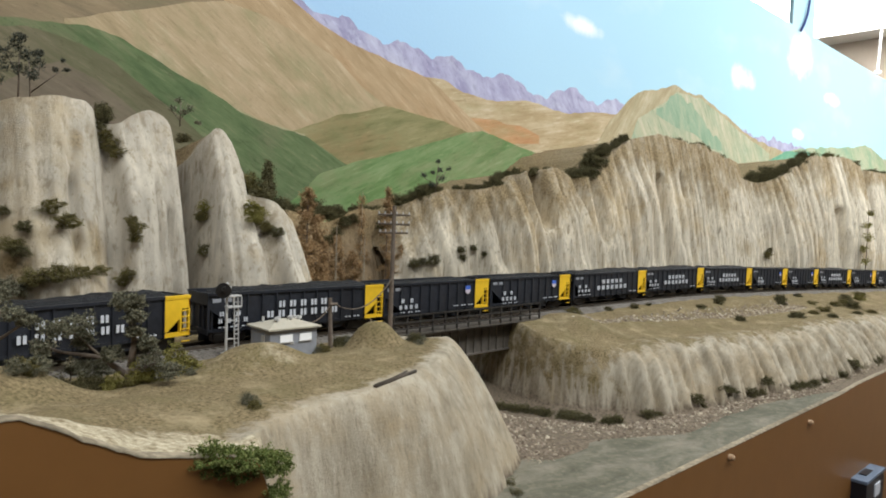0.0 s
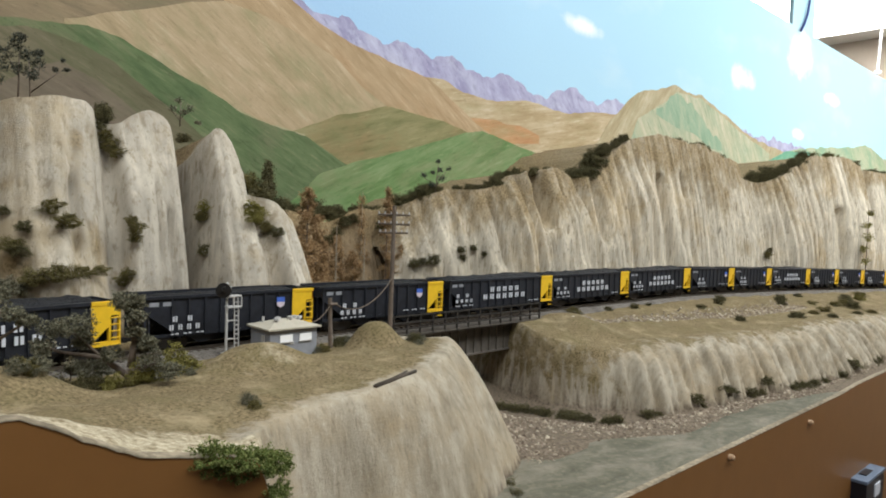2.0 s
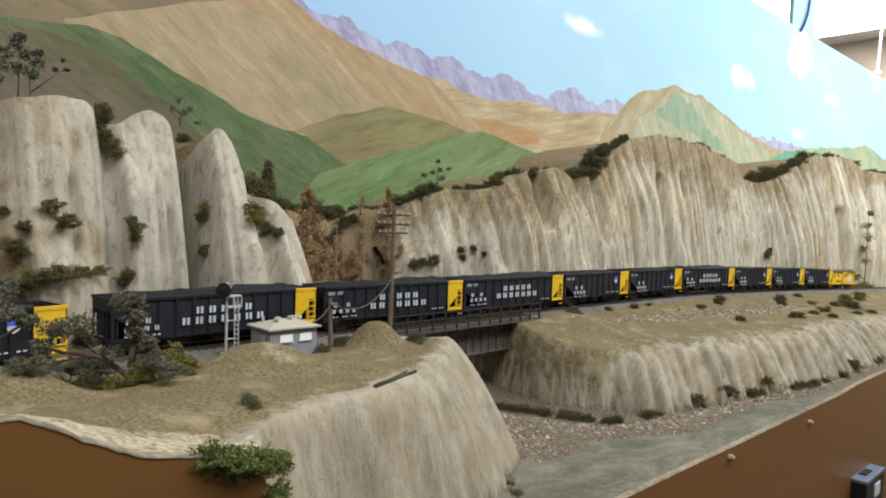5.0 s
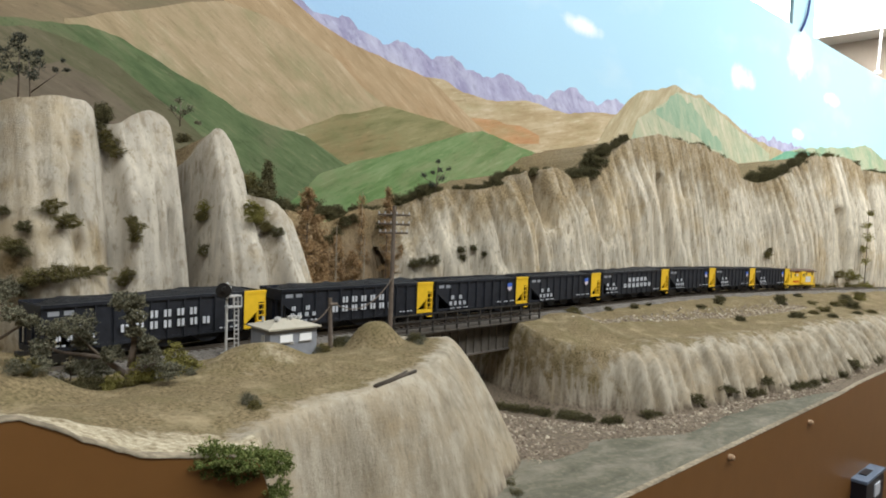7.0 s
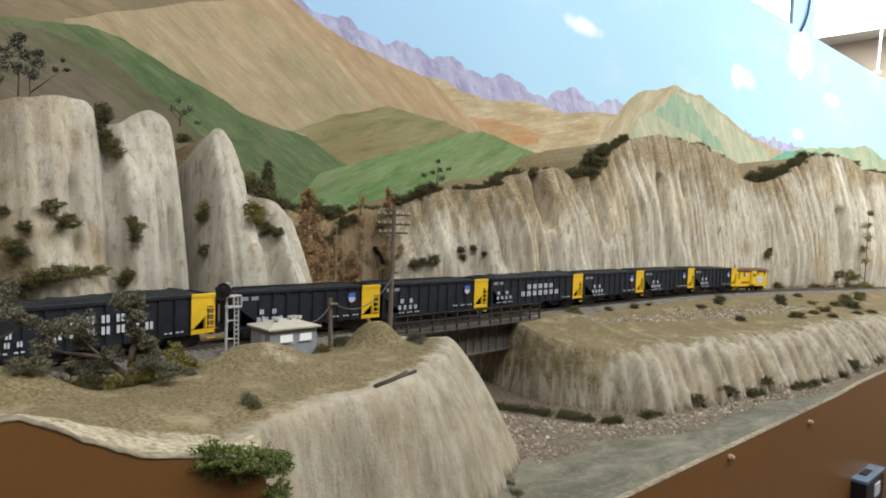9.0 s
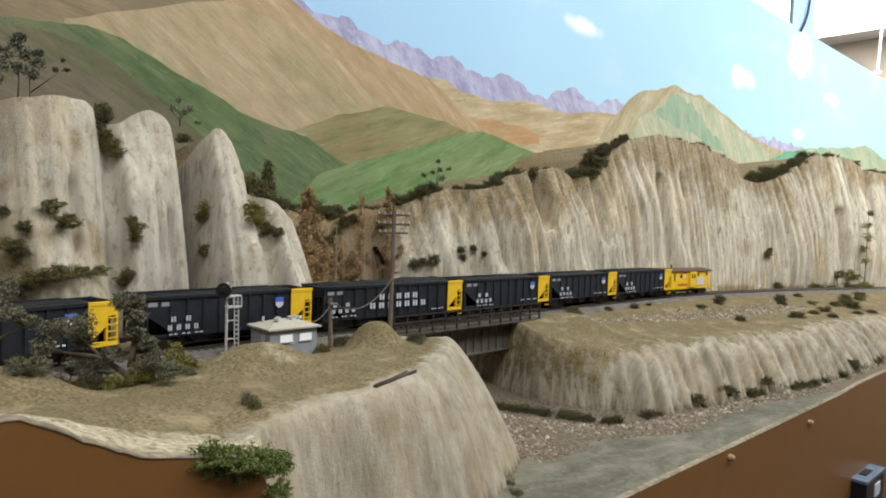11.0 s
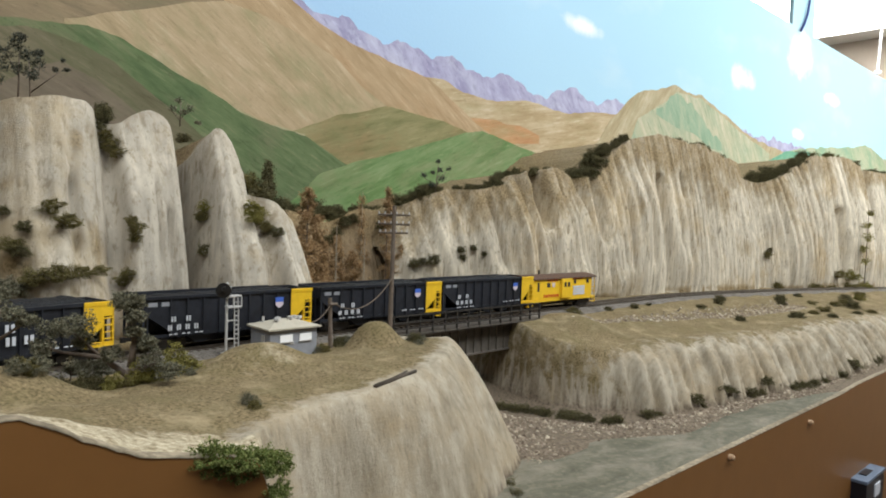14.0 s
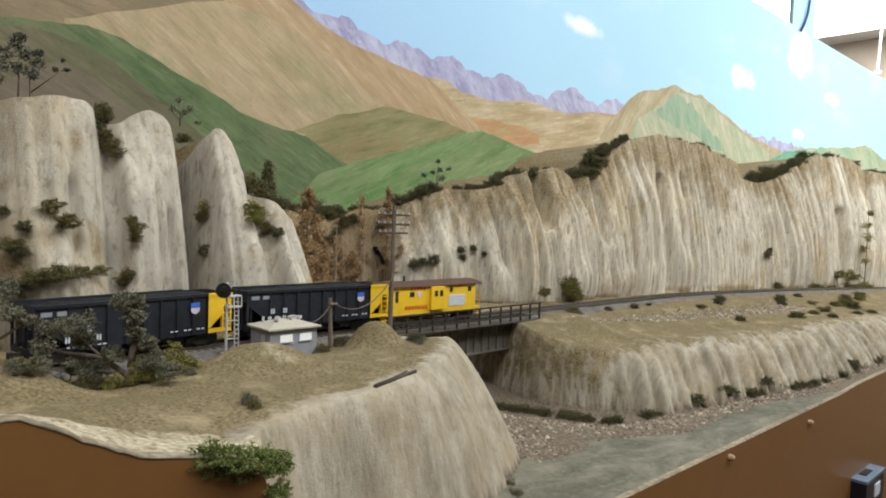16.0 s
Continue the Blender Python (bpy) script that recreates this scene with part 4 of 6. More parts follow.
def hopper(L, big, load, label):
    """An open coal hopper, +x towards its yellow end; the origin lies on the rails."""
    car = tagged(new("hopper_car"), label, "hopper car", "coal train")
    W, lo, hi, e = 0.0175, 0.0110, 0.0415, 0.021
    a, b = -L / 2, L / 2
    for s in (-1, 1):
        y0, y1 = (s * W - 0.0005, s * W + 0.0005)
        bm = bmesh.new()
        prism(bm, [(a + e, lo), (b - e, lo), (b - e, hi), (a + e, hi)], y0, y1)
        part("body_side", bm, BLACK, car)
        # black end bay, open below the slope sheet
        bm = bmesh.new()
        prism(bm, [(a, hi - 0.011), (a + e, lo + 0.004), (a + e, hi), (a, hi)], y0, y1)
        part("end_bay", bm, BLACK, car)
        bm = bmesh.new()
        box(bm, a + e - 0.001, b, y0 - 0.0003, y1 + 0.0003, lo, lo + 0.0022)
        box(bm, a, a + e, y0, y1, lo, lo + 0.0022)
        part("side_sill", bm, BLACK, car)
        bm = bmesh.new()
        box(bm, a, a + 0.0018, y0 - 0.0002, y1 + 0.0002, lo, hi)
        part("corner_post", bm, BLACK, car)
        n = 11 if big else 9
        for i in range(n):
            x = a + e + (b - a - 2 * e) * i / (n - 1)
            bm = bmesh.new()
            box(bm, x - 0.0007, x + 0.0007, min(s * W, s * (W + 0.0016)), max(s * W, s * (W + 0.0016)), lo, hi - 0.001)
            part("side_rib", bm, BLACK, car)
        # yellow end bay with its triangular opening
        bm = bmesh.new()
        prism(bm, [(b - e, lo + 0.004), (b - e + 0.0016, lo + 0.004), (b - 0.0085, lo + 0.0135), (b - 0.0085, hi), (b - e, hi)], y0 - 0.0012, y1 + 0.0004)
        prism(bm, [(b - 0.0085, lo + 0.0022), (b - 0.007, lo + 0.0022), (b - 0.007, hi), (b - 0.0085, hi)], y0 - 0.0012, y1 + 0.0004)
        prism(bm, [(b - 0.007, lo + 0.021), (b, lo + 0.021), (b, hi), (b - 0.007, hi)], y0 - 0.0012, y1 + 0.0004)
        box(bm, b - e, b, y0 - 0.0012, y1 + 0.0004, lo, lo + 0.0032)
        box(bm, b - 0.0013, b, y0 - 0.0012, y1 + 0.0004, lo, hi)
        box(bm, b - e, b + 0.0003, y0 - 0.0016, y1 + 0.0006, hi - 0.0020, hi + 0.0004)
        if s > 0:
            bmesh.ops.transform(bm, matrix=Matrix.Translation((0, 0.0012, -0.0030)), verts=bm.verts)
        yel = part("end_panel", bm, YELLOW, car, "yellow rotary-end side panel")
        for i in range(6):
            bm = bmesh.new()
            z = lo - 0.004 + i * 0.0047
            rod(bm, (b - 0.0075, s * (W + 0.0022), z), (b - 0.0005, s * (W + 0.0022), z), 0.0005, n=6)
            part("ladder_rung", bm, YELLOW, yel)
        bm = bmesh.new()
        box(bm, a - 0.0003, b - e, min(s * (W - 0.0006), s * (W + 0.0018)), max(s * (W - 0.0006), s * (W + 0.0018)), hi - 0.0016, hi + 0.0006)
        part("top_chord", bm, BLACK, car)
    for x, s in ((a, 1), (b, -1)):
        bm = bmesh.new()
        prism(bm, [(x, hi), (x, hi - 0.009), (x + s * e * 1.4, lo - 0.002), (x + s * e * 1.4, lo), (x + s * 0.001, hi - 0.008), (x + s * 0.001, hi)], -W, W)
        part("slope_sheet", bm, BLACK, car)
        bm = bmesh.new()
        box(bm, min(x, x + s * 0.001), max(x, x + s * 0.001), -W, W, lo - 0.002, lo + 0.002)
        for y in (-0.009, 0.009):
            box(bm, min(x, x + s * 0.001), max(x, x + s * 0.001), y - 0.0008, y + 0.0008, lo, hi - 0.008)
        part("end_frame", bm, BLACK, car)
        bm = bmesh.new()
        box(bm, min(x + s * 0.004, x + s * 0.005), max(x + s * 0.004, x + s * 0.005), -W + 0.0006, W - 0.0006, lo + 0.001, hi - 0.0005)
        part("end_wall", bm, BLACK, car)
        for sy in (-1, 1):
            bm = bmesh.new()
            box(bm, min(x, x + s * e), max(x, x + s * e), min(sy * (W - 0.0012), sy * (W - 0.0006)), max(sy * (W - 0.0012), sy * (W - 0.0006)), hi - 0.010, hi)
            part("inner_lining", bm, BLACK, car)
        coupler(car, x, -s)
    bm = bmesh.new()
    box(bm, a, b, -0.003, 0.003, lo - 0.003, lo + 0.001)
    # thin black plate added below the sill and body: stands for the car's shade
    box(bm, a + 0.001, b - 0.001, -0.001, 0.001, 0.0022, hi - 0.010)
    part("sill_and_shade_plate", bm, BLACK, car)
    bays = 3
    for i in range(bays):
        x = a + e + 0.012 + (b - a - 2 * e - 0.024) * (i + 0.5) / bays
        bm = bmesh.new()
        h = (b - a - 2 * e) / bays * 0.42
        prism(bm, [(x - h, lo + 0.002), (x - h * 0.25, 0.0045), (x + h * 0.25, 0.0045), (x + h, lo + 0.002)], -0.0145, 0.0145)
        part("hopper_bay", bm, BLACK, car)
    # coal
    n, m = 60, 14
    u, v = np.linspace(a + 0.0015, b - 0.0015, n), np.linspace(-W + 0.0006, W - 0.0006, m)
    U, V = np.meshgrid(u, v, indexing="ij")
    hump = np.clip(np.minimum(U - a, b - U) / 0.020, 0, 1) * np.clip((W - np.abs(V)) / 0.011, 0, 1) ** 0.7
    Zc = hi - 0.0035 + load * hump * (0.85 + 0.9 * fbm(U * 40, V * 40, 12)) + 0.0016 * fbm(U * 420, V * 420, 13, 3)
    part("coal_load", sheet("coal_load", np.stack([U, V, Zc], -1), COAL), COAL, car, "heaped black coal")
    y = -W - 0.0020
    if big:
        rows = ((-0.0245, 0.0275, 0.0054, 0.0052, 5, 0.0104, "name_line"), (-0.0355, 0.0195, 0.0056, 0.0054, 7, 0.0106, "name_line"),
                (-0.0770, 0.0235, 0.0034, 0.0036, 2, 0.0140, "initials"), (-0.0780, 0.0180, 0.0030, 0.0034, 4, 0.0072, "number_line"), (-0.0780, 0.0142, 0.0060, 0.0009, 3, 0.0100, "data_line"), (0.043, 0.0140, 0.0062, 0.0009, 2, 0.0095, "data_line"))
    else:
        rows = ((-0.0520, 0.0225, 0.0034, 0.0040, 2, 0.0115, "initials"), (-0.0545, 0.0162, 0.0030, 0.0040, 4, 0.0068, "number_line"), (-0.0535, 0.0128, 0.0060, 0.0009, 3, 0.0100, "data_line"), (0.020, 0.0150, 0.0060, 0.0010, 3, 0.0110, "data_line"))
    for x, z, w, h, n, gap, name in rows:
        for i in range(n):
            bm = bmesh.new()
            letter_bars(bm, x + i * gap, z, w, h, y, 1, gap)
            part(name, bm, WHITE, car, "white painted bars")
    for z in (0.0345,):
        bm = bmesh.new()
        box(bm, a + 0.004, a + 0.011, -W - 0.0008, -W - 0.0004, z, z + 0.003)
        box(bm, a + 0.014, a + 0.021, -W - 0.0008, -W - 0.0004, z, z + 0.003)
        part("stencil", bm, GREYWALL, car)
    if not big:
        bm = bmesh.new()
        x, z = b - e - 0.0155, 0.0268
        prism(bm, [(x, z + 0.005), (x + 0.0075, z + 0.005), (x + 0.0075, z + 0.0090), (x, z + 0.0090)], y - 0.0002, y)
        em = part("emblem", bm, BLUE, car, "blue and pale shield shape")
        bm = bmesh.new()
        prism(bm, [(x, z + 0.005), (x + 0.0002, z + 0.0022), (x + 0.00375, z), (x + 0.0073, z + 0.0022), (x + 0.0075, z + 0.005)], y - 0.0002, y)
        part("emblem_field", bm, PINK, em)
    for x in (a + 0.022, b - 0.022):
        truck(car, x)
    return car


def caboose():
    car = tagged(new("caboose"), "yellow bay-window style caboose with brown roof and red lettering", "caboose", "coal train")
    a, b, W, lo, hi = -0.0690, 0.0690, 0.0172, 0.0125, 0.0385
    pa, pb = a + 0.0085, b - 0.0085
    bm = bmesh.new()
    box(bm, pa, pb, -W, W, lo, hi, 0.0004)
    body = part("body", bm, YELLOW, car, "yellow caboose body")
    bm = bmesh.new()
    ring = [(-W - 0.0018, hi - 0.0002), (-W * 0.6, hi + 0.0022), (0, hi + 0.0032), (W * 0.6, hi + 0.0022), (W + 0.0018, hi - 0.0002), (W + 0.0018, hi - 0.0014), (-W - 0.0018, hi - 0.0014)]
    vs = prism(bm, ring, a, b)
    bmesh.ops.transform(bm, matrix=Matrix.Rotation(radians(90), 4, "Z") @ Matrix.Identity(4), verts=vs)
    part("roof", bm, ROOF, car, "brown curved roof with running boards")
    bm = bmesh.new()
    box(bm, a, b, -W, W, lo - 0.0025, lo)
    part("platform", bm, YELLOW, car)
    bm = bmesh.new()
    box(bm, pa + 0.0537, pa + 0.0732, -W - 0.0030, -W, lo + 0.0005, hi - 0.0015, 0.0004)
    bay = part("side_bay", bm, YELLOW, car, "projecting yellow side bay")
    for x, z, w, h, y in ((pa + 0.0268, 0.0275, 0.0060, 0.0050, -W), (pa + 0.0580, 0.0270, 0.0040, 0.0058, -W - 0.0030), (pa + 0.0653, 0.0270, 0.0040, 0.0058, -W - 0.0030), (pa + 0.0817, 0.0300, 0.0045, 0.0050, -W), (pb - 0.012, 0.0300, 0.0052, 0.0050, -W), (pa + 0.0085, 0.0230, 0.0035, 0.0110, -W)):
        bm = bmesh.new()
        box(bm, x, x + w, y - 0.0003, y + 0.0003, z, z + h)
        part("window", bm, BLACK, car, "dark window")
    for x, z, w, h, n, gap in ((0.028, 0.0340, 0.0024, 0.0030, 5, 0.0042), (0.080, 0.0355, 0.0020, 0.0022, 7, 0.0030), (0.021, 0.0150, 0.0030, 0.0036, 7, 0.0044)):
        bm = bmesh.new()
        letter_bars(bm, pa + x, z, w, h, -W - 0.0001, n, gap)
        part("name_line", bm, RED, car, "red painted bars")
    bm = bmesh.new()
    x, z = pa + 0.0366, 0.0265
    prism(bm, [(x, z + 0.006), (x + 0.0002, z + 0.002), (x + 0.003, z), (x + 0.0058, z + 0.002), (x + 0.006, z + 0.006)], -W - 0.0003, -W)
    part("emblem", bm, PINK, car)
    bm = bmesh.new()
    for i in range(4):
        box(bm, pa + 0.0805, pa + 0.1049, -W - 0.0004, -W, 0.0155 + i * 0.0030, 0.0180 + i * 0.0030)
    part("notice_panel", bm, WHITE, car, "white striped notice panel")
    for x, s in ((a, 1), (b, -1)):
        for y in (-W + 0.0008, W - 0.0008, 0.004, -0.004):
            bm = bmesh.new()
            rod(bm, (x + s * 0.0008, y, lo), (x + s * 0.0008, y, hi - 0.001 if abs(y) > 0.01 else lo + 0.011), 0.0005, n=6)
            part("end_post", bm, YELLOW, car)
        bm = bmesh.new()
        for z in (lo + 0.006, lo + 0.011):
            rod(bm, (x + s * 0.0008, -W, z), (x + s * 0.0008, W, z), 0.0004, n=6)
        part("end_rail", bm, YELLOW, car)
        bm = bmesh.new()
        for sy in (-1, 1):
            for z in (0.0045, 0.0085):
                box(bm, min(x, x + s * 0.006), max(x, x + s * 0.006), min(sy * 0.012, sy * W), max(sy * 0.012, sy * W), z, z + 0.0006)
            box(bm, min(x, x + s * 0.0006), max(x, x + s * 0.0006), min(sy * (W - 0.001), sy * W), max(sy * (W - 0.001), sy * W), 0.0045, lo)
        part("step", bm, YELLOW, car)
        coupler(car, x, -s)
    bm = bmesh.new()
    rod(bm, (pa + 0.0366, 0.004, hi + 0.002), (pa + 0.0366, 0.004, hi + 0.008), 0.0012)
    part("smoke_stack", bm, STEEL, car)
    bm = bmesh.new()
    box(bm, a + 0.035, b - 0.035, -0.010, 0.010, 0.005, lo - 0.002)
    part("underframe", bm, STEEL, car)
    for x in (a + 0.020, b - 0.020):
        truck(car, x)
    return car


BIG_L, SMALL_L = 0.173, 0.146
# seconds at which the inner edge of each yellow panel passes X0, and the kind of car
ORDER = [(-4.05, 1), (-2.43, 1), (-0.83, 1), (0.51, 0), (1.88, 0), (3.55, 1), (5.14, 1), (6.75, 1), (8.13, 0), (9.50, 0), (11.135, 1), (12.50, 0), (13.86, 0), (15.22, 0)]
big_car = hopper(BIG_L, True, 0.0075, "black open coal hopper with white lettering bars and yellow end")
small_car = hopper(SMALL_L, False, 0.0045, "short black coal hopper with blue shield shape and yellow end")
TRAIN = []
for tc, big in ORDER:
    src = big_car if big else small_car
    first = src not in [c for c, _ in TRAIN]
    ob = src if first else copy_thing(src, Matrix())
    L = BIG_L if big else SMALL_L
    TRAIN.append((ob, X0 + SPEED * tc + 0.021 - L / 2))
TRAIN.append((caboose(), X0 + SPEED * 16.61 - 0.0690))


def on_track(s):
    """Pose of a car whose middle has run to distance s along the line (s = x where the line is straight)."""
    s = s - 0.075 * max(0.0, 0.33 - s) - 0.15 * max(0.0, 0.14 - s)
    y, h, z = track(s)
    slope = -(track(s + 0.05)[2] - track(s - 0.05)[2]) / 0.1
    return Matrix.Translation((s, y, z)) @ Euler((0, math.atan(slope), h)).to_matrix().to_4x4()

# ---- trackside things ----
LAMPGLASS = plain("dark_signal_target", (0.02, 0.018, 0.017), 0.5, 0, 0.2, 200)
RIGHT = Vector((math.sin(HEAD), -math.cos(HEAD), 0))


def wire(name, pts, r, material, label, category, parent=None):
    cu = bpy.data.curves.new(name, "CURVE")
    cu.dimensions, cu.bevel_depth, cu.bevel_resolution = "3D", r, 2
    sp = cu.splines.new("POLY")
    sp.points.add(len(pts) - 1)
    for p, q in zip(sp.points, pts):
        p.co = (*q, 1)
    cu.materials.append(material)
    tmp = bpy.data.objects.new(name, cu)
    scene.collection.objects.link(tmp)
    me = bpy.data.meshes.new_from_object(tmp.evaluated_get(bpy.context.evaluated_depsgraph_get()))
    bpy.data.objects.remove(tmp)
    if parent is not None:
        return part(name, me, material, parent)
    return thing(name, me, material, Matrix(), label, category)


def sag(a, b, drop, n=16):
    a, b = Vector(a), Vector(b)
    return [tuple(a.lerp(b, i / n) - Vector((0, 0, drop * 4 * (i / n) * (1 - i / n)))) for i in range(n + 1)]


def signal():
    ob = tagged(new("railway_signal"), "silver searchlight railway signal mast with ladder beside the track", "signal")
    ob.location = (0.237, 0.486, 1.1945)
    ob.scale = (1, 1, 1.18)
    bm = bmesh.new()
    box(bm, -0.0030, 0.0030, -0.0030, 0.0030, -0.001, 0.0035, 0.0006)
    part("base", bm, SILVER, ob)
    bm = bmesh.new()
    rod(bm, (0, 0, 0.002), (0, 0, 0.048), 0.0011, 0.0009, 10)
    rod(bm, (0, 0, 0.048), (0, 0, 0.0495), 0.0014, 0.0002, 10)
    part("mast", bm, SILVER, ob)
    bm = bmesh.new()
    vs = rod(bm, (-0.0034, -0.0012, 0.0440), (-0.0038, -0.0022, 0.0440), 0.0058, n=28)
    bmesh.ops.transform(bm, matrix=Matrix.Translation((0, 0, 0.0440)) @ Matrix.Diagonal((1, 1, 0.85, 1)) @ Matrix.Translation((0, 0, -0.0440)), verts=vs)
    t = part("target", bm, LAMPGLASS, ob, "round black signal target")
    bm = bmesh.new()
    rod(bm, (-0.0048, -0.0048, 0.0450), (-0.0037, -0.0020, 0.0450), 0.0018, n=14)
    part("hood", bm, LAMPGLASS, t)
    bm = bmesh.new()
    box(bm, -0.002, 0.003, -0.0016, 0.0016, 0.0425, 0.0465, 0.0004)
    part("lamp_case", bm, SILVER, ob)
    lad = []
    for dx in (0.0065, 0.0098):
        bm = bmesh.new()
        rod(bm, (dx, -0.001, 0.0), (dx - 0.001, -0.001, 0.0385), 0.00055, n=6)
        lad.append(part("ladder_rail", bm, SILVER, ob))
    for i in range(12):
        bm = bmesh.new()
        rod(bm, (0.0064, -0.001, 0.003 + i * 0.003), (0.0097, -0.001, 0.003 + i * 0.003), 0.0004, n=6)
        part("ladder_rung", bm, SILVER, ob)
    for z in (0.0330, 0.0400):
        bm = bmesh.new()
        for a, b in (((0, -0.003), (0.0105, -0.003)), ((0.0105, -0.003), (0.0105, 0.003)), ((0.0105, 0.003), (0, 0.003)), ((0, 0.003), (0, -0.003))):
            rod(bm, (*a, z), (*b, z), 0.0006, n=6)
        part("platform_rail", bm, SILVER, ob)
    for x, y in ((0.0105, -0.003), (0.0105, 0.003), (0.004, -0.003)):
        bm = bmesh.new()
        rod(bm, (x, y, 0.0330), (x, y, 0.0400), 0.0006, n=6)
        part("platform_post", bm, SILVER, ob)
    for z in (0.012, 0.024):
        bm = bmesh.new()
        rod(bm, (0, 0, z), (0.0075, -0.001, z), 0.0005, n=6)
        part("ladder_stay", bm, SILVER, ob)


def shed():
    ob = tagged(new("relay_shed"), "small grey relay shed with sand-coloured hip roof and white windows", "shed")
    ob.location = (0.258, 0.457, 1.193)
    L, D, H = 0.0415, 0.030, 0.0245
    bm = bmesh.new()
    box(bm, 0, L, 0, D, -0.006, H, 0.0003)
    part("shell", bm, GREYWALL, ob)
    bm = bmesh.new()
    o = 0.0026
    v = [bm.verts.new(p) for p in ((-o, -o, H - 0.0002), (L + o, -o, H - 0.0002), (L + o, D + o, H - 0.0002), (-o, D + o, H - 0.0002),
                                   (-o, -o, H + 0.0010), (L + o, -o, H + 0.0010), (L + o, D + o, H + 0.0010), (-o, D + o, H + 0.0010),
                                   (L * 0.36, D / 2, H + 0.0062), (L * 0.64, D / 2, H + 0.0062))]
    for f in ((0, 1, 2, 3), (0, 1, 5, 4), (1, 2, 6, 5), (2, 3, 7, 6), (3, 0, 4, 7), (4, 5, 9, 8), (5, 6, 9), (6, 7, 8, 9), (7, 4, 8)):
        bm.faces.new([v[i] for i in f])
    part("roof", bm, SHEDROOF, ob, "sand-coloured hip roof")
    for x in (0.0085, 0.0255):
        bm = bmesh.new()
        box(bm, x, x + 0.0108, -0.0007, 0.0004, H - 0.0098, H - 0.0045)
        w = part("window", bm, GLASSW, ob, "white square window")
        bm = bmesh.new()
        box(bm, x - 0.0006, x + 0.0114, -0.0010, 0.0002, H - 0.0105, H - 0.0098)
        part("sill", bm, SILVER, w)
    bm = bmesh.new()
    box(bm, -0.0007, 0.0003, 0.008, 0.0125, H - 0.0100, H - 0.0050)
    part("vent", bm, SILVER, ob)
    bm = bmesh.new()
    box(bm, 0.0175, 0.0205, -0.0005, 0.0003, H - 0.0120, H - 0.0100)
    part("plate", bm, SILVER, ob)
    for x, y, h in ((0.006, 0.022, 0.0060), (0.011, 0.010, 0.0040), (0.015, 0.015, 0.0040), (0.024, 0.012, 0.0045), (0.030, 0.016, 0.0040), (0.036, 0.018, 0.003)):
        bm = bmesh.new()
        rod(bm, (x, y, H + 0.0005), (x, y, H + 0.0015 + h), 0.0011, n=10)
        if h < 0.0055:
            rod(bm, (x, y, H + 0.0015 + h), (x, y, H + 0.0035 + h), 0.0022, n=12)
        part("roof_vent", bm, SILVER, ob, "pale roof ventilator")


def power_pole():
    ob = tagged(new("utility_pole"), "tall weathered wooden utility pole with three crossarms", "utility pole")
    ob.location = (0.398, 0.486, 1.192)
    bm = bmesh.new()
    rod(bm, (0, 0, -0.012), (0.0012, 0, 0.125), 0.0024, 0.0017, 10)
    part("shaft", bm, POLE, ob)
    for z, w in ((0.1000, 0.0135), (0.1080, 0.0150), (0.1165, 0.0150)):
        bm = bmesh.new()
        d = Vector((0.60, -0.80, 0))
        a, b = d * -w, d * w
        rod(bm, (a.x + 0.001, a.y, z), (b.x + 0.001, b.y, z), 0.0010, n=6)
        arm = part("crossarm", bm, POLE, ob)
        for i in range(6):
            q = d * (w * (i / 2.5 - 1) * 0.95)
            bm = bmesh.new()
            rod(bm, (q.x + 0.001, q.y, z + 0.0006), (q.x + 0.001, q.y, z + 0.0030), 0.0007, 0.0005, 8)
            part("insulator", bm, SILVER, arm)


def short_pole():
    ob = tagged(new("telegraph_pole"), "short grey wooden pole beside the shed with drooping wires", "pole")
    ob.location = (0.3215, 0.470, 1.192)
    bm = bmesh.new()
    rod(bm, (0.0006, 0, -0.006), (-0.0014, 0, 0.0455), 0.0020, 0.0016, 10)
    part("shaft", bm, POLE, ob)
    bm = bmesh.new()
    rod(bm, (-0.003, -0.0022, 0.0405), (0.004, -0.0022, 0.0405), 0.0012, n=8)
    part("bracket", bm, POLE, ob)
    top = Vector((0.0022, -0.002, 0.0405))
    wire("wire", sag(top, Vector((0.0765, 0.014, 0.0585)), 0.014), 0.00050, POLE, "", "", ob)
    wire("wire", sag(top - Vector((0.004, 0, 0)), Vector((-0.021, -0.004, 0.0275)), 0.003), 0.00050, POLE, "", "", ob)


signal()
shed()
power_pole()
short_pole()

# fallen log
bm = bmesh.new()
rod(bm, (0.2495, 0.3165, height_at(0.2495, 0.3165) + 0.0008), (0.2942, 0.3310, height_at(0.2942, 0.3310) + 0.0010), 0.0015, 0.0011, 9)
rod(bm, (0.268, 0.3225, height_at(0.268, 0.3225) + 0.0014), (0.286, 0.3300, height_at(0.286, 0.3300) + 0.0022), 0.0009, 0.0006, 7)
thing("fallen_log", bm, TIE, Matrix(), "weathered brown log lying on the turf", "log", smooth=True)

# ---- plants: foam and lichen clumps of many small leaves ----


def foliage(name, stops):
    k = Nodes(name)
    f = k.math("ADD", k.math("MULTIPLY", k.island(), 0.65), k.math("MULTIPLY", k.noise(170, 3), 0.35))
    c = k.ramp(f, [(0.15 + 0.7 * i / (len(stops) - 1), s) for i, s in enumerate(stops)])
    return k.done(c, 0.9, 0, None, 0, 0.15)


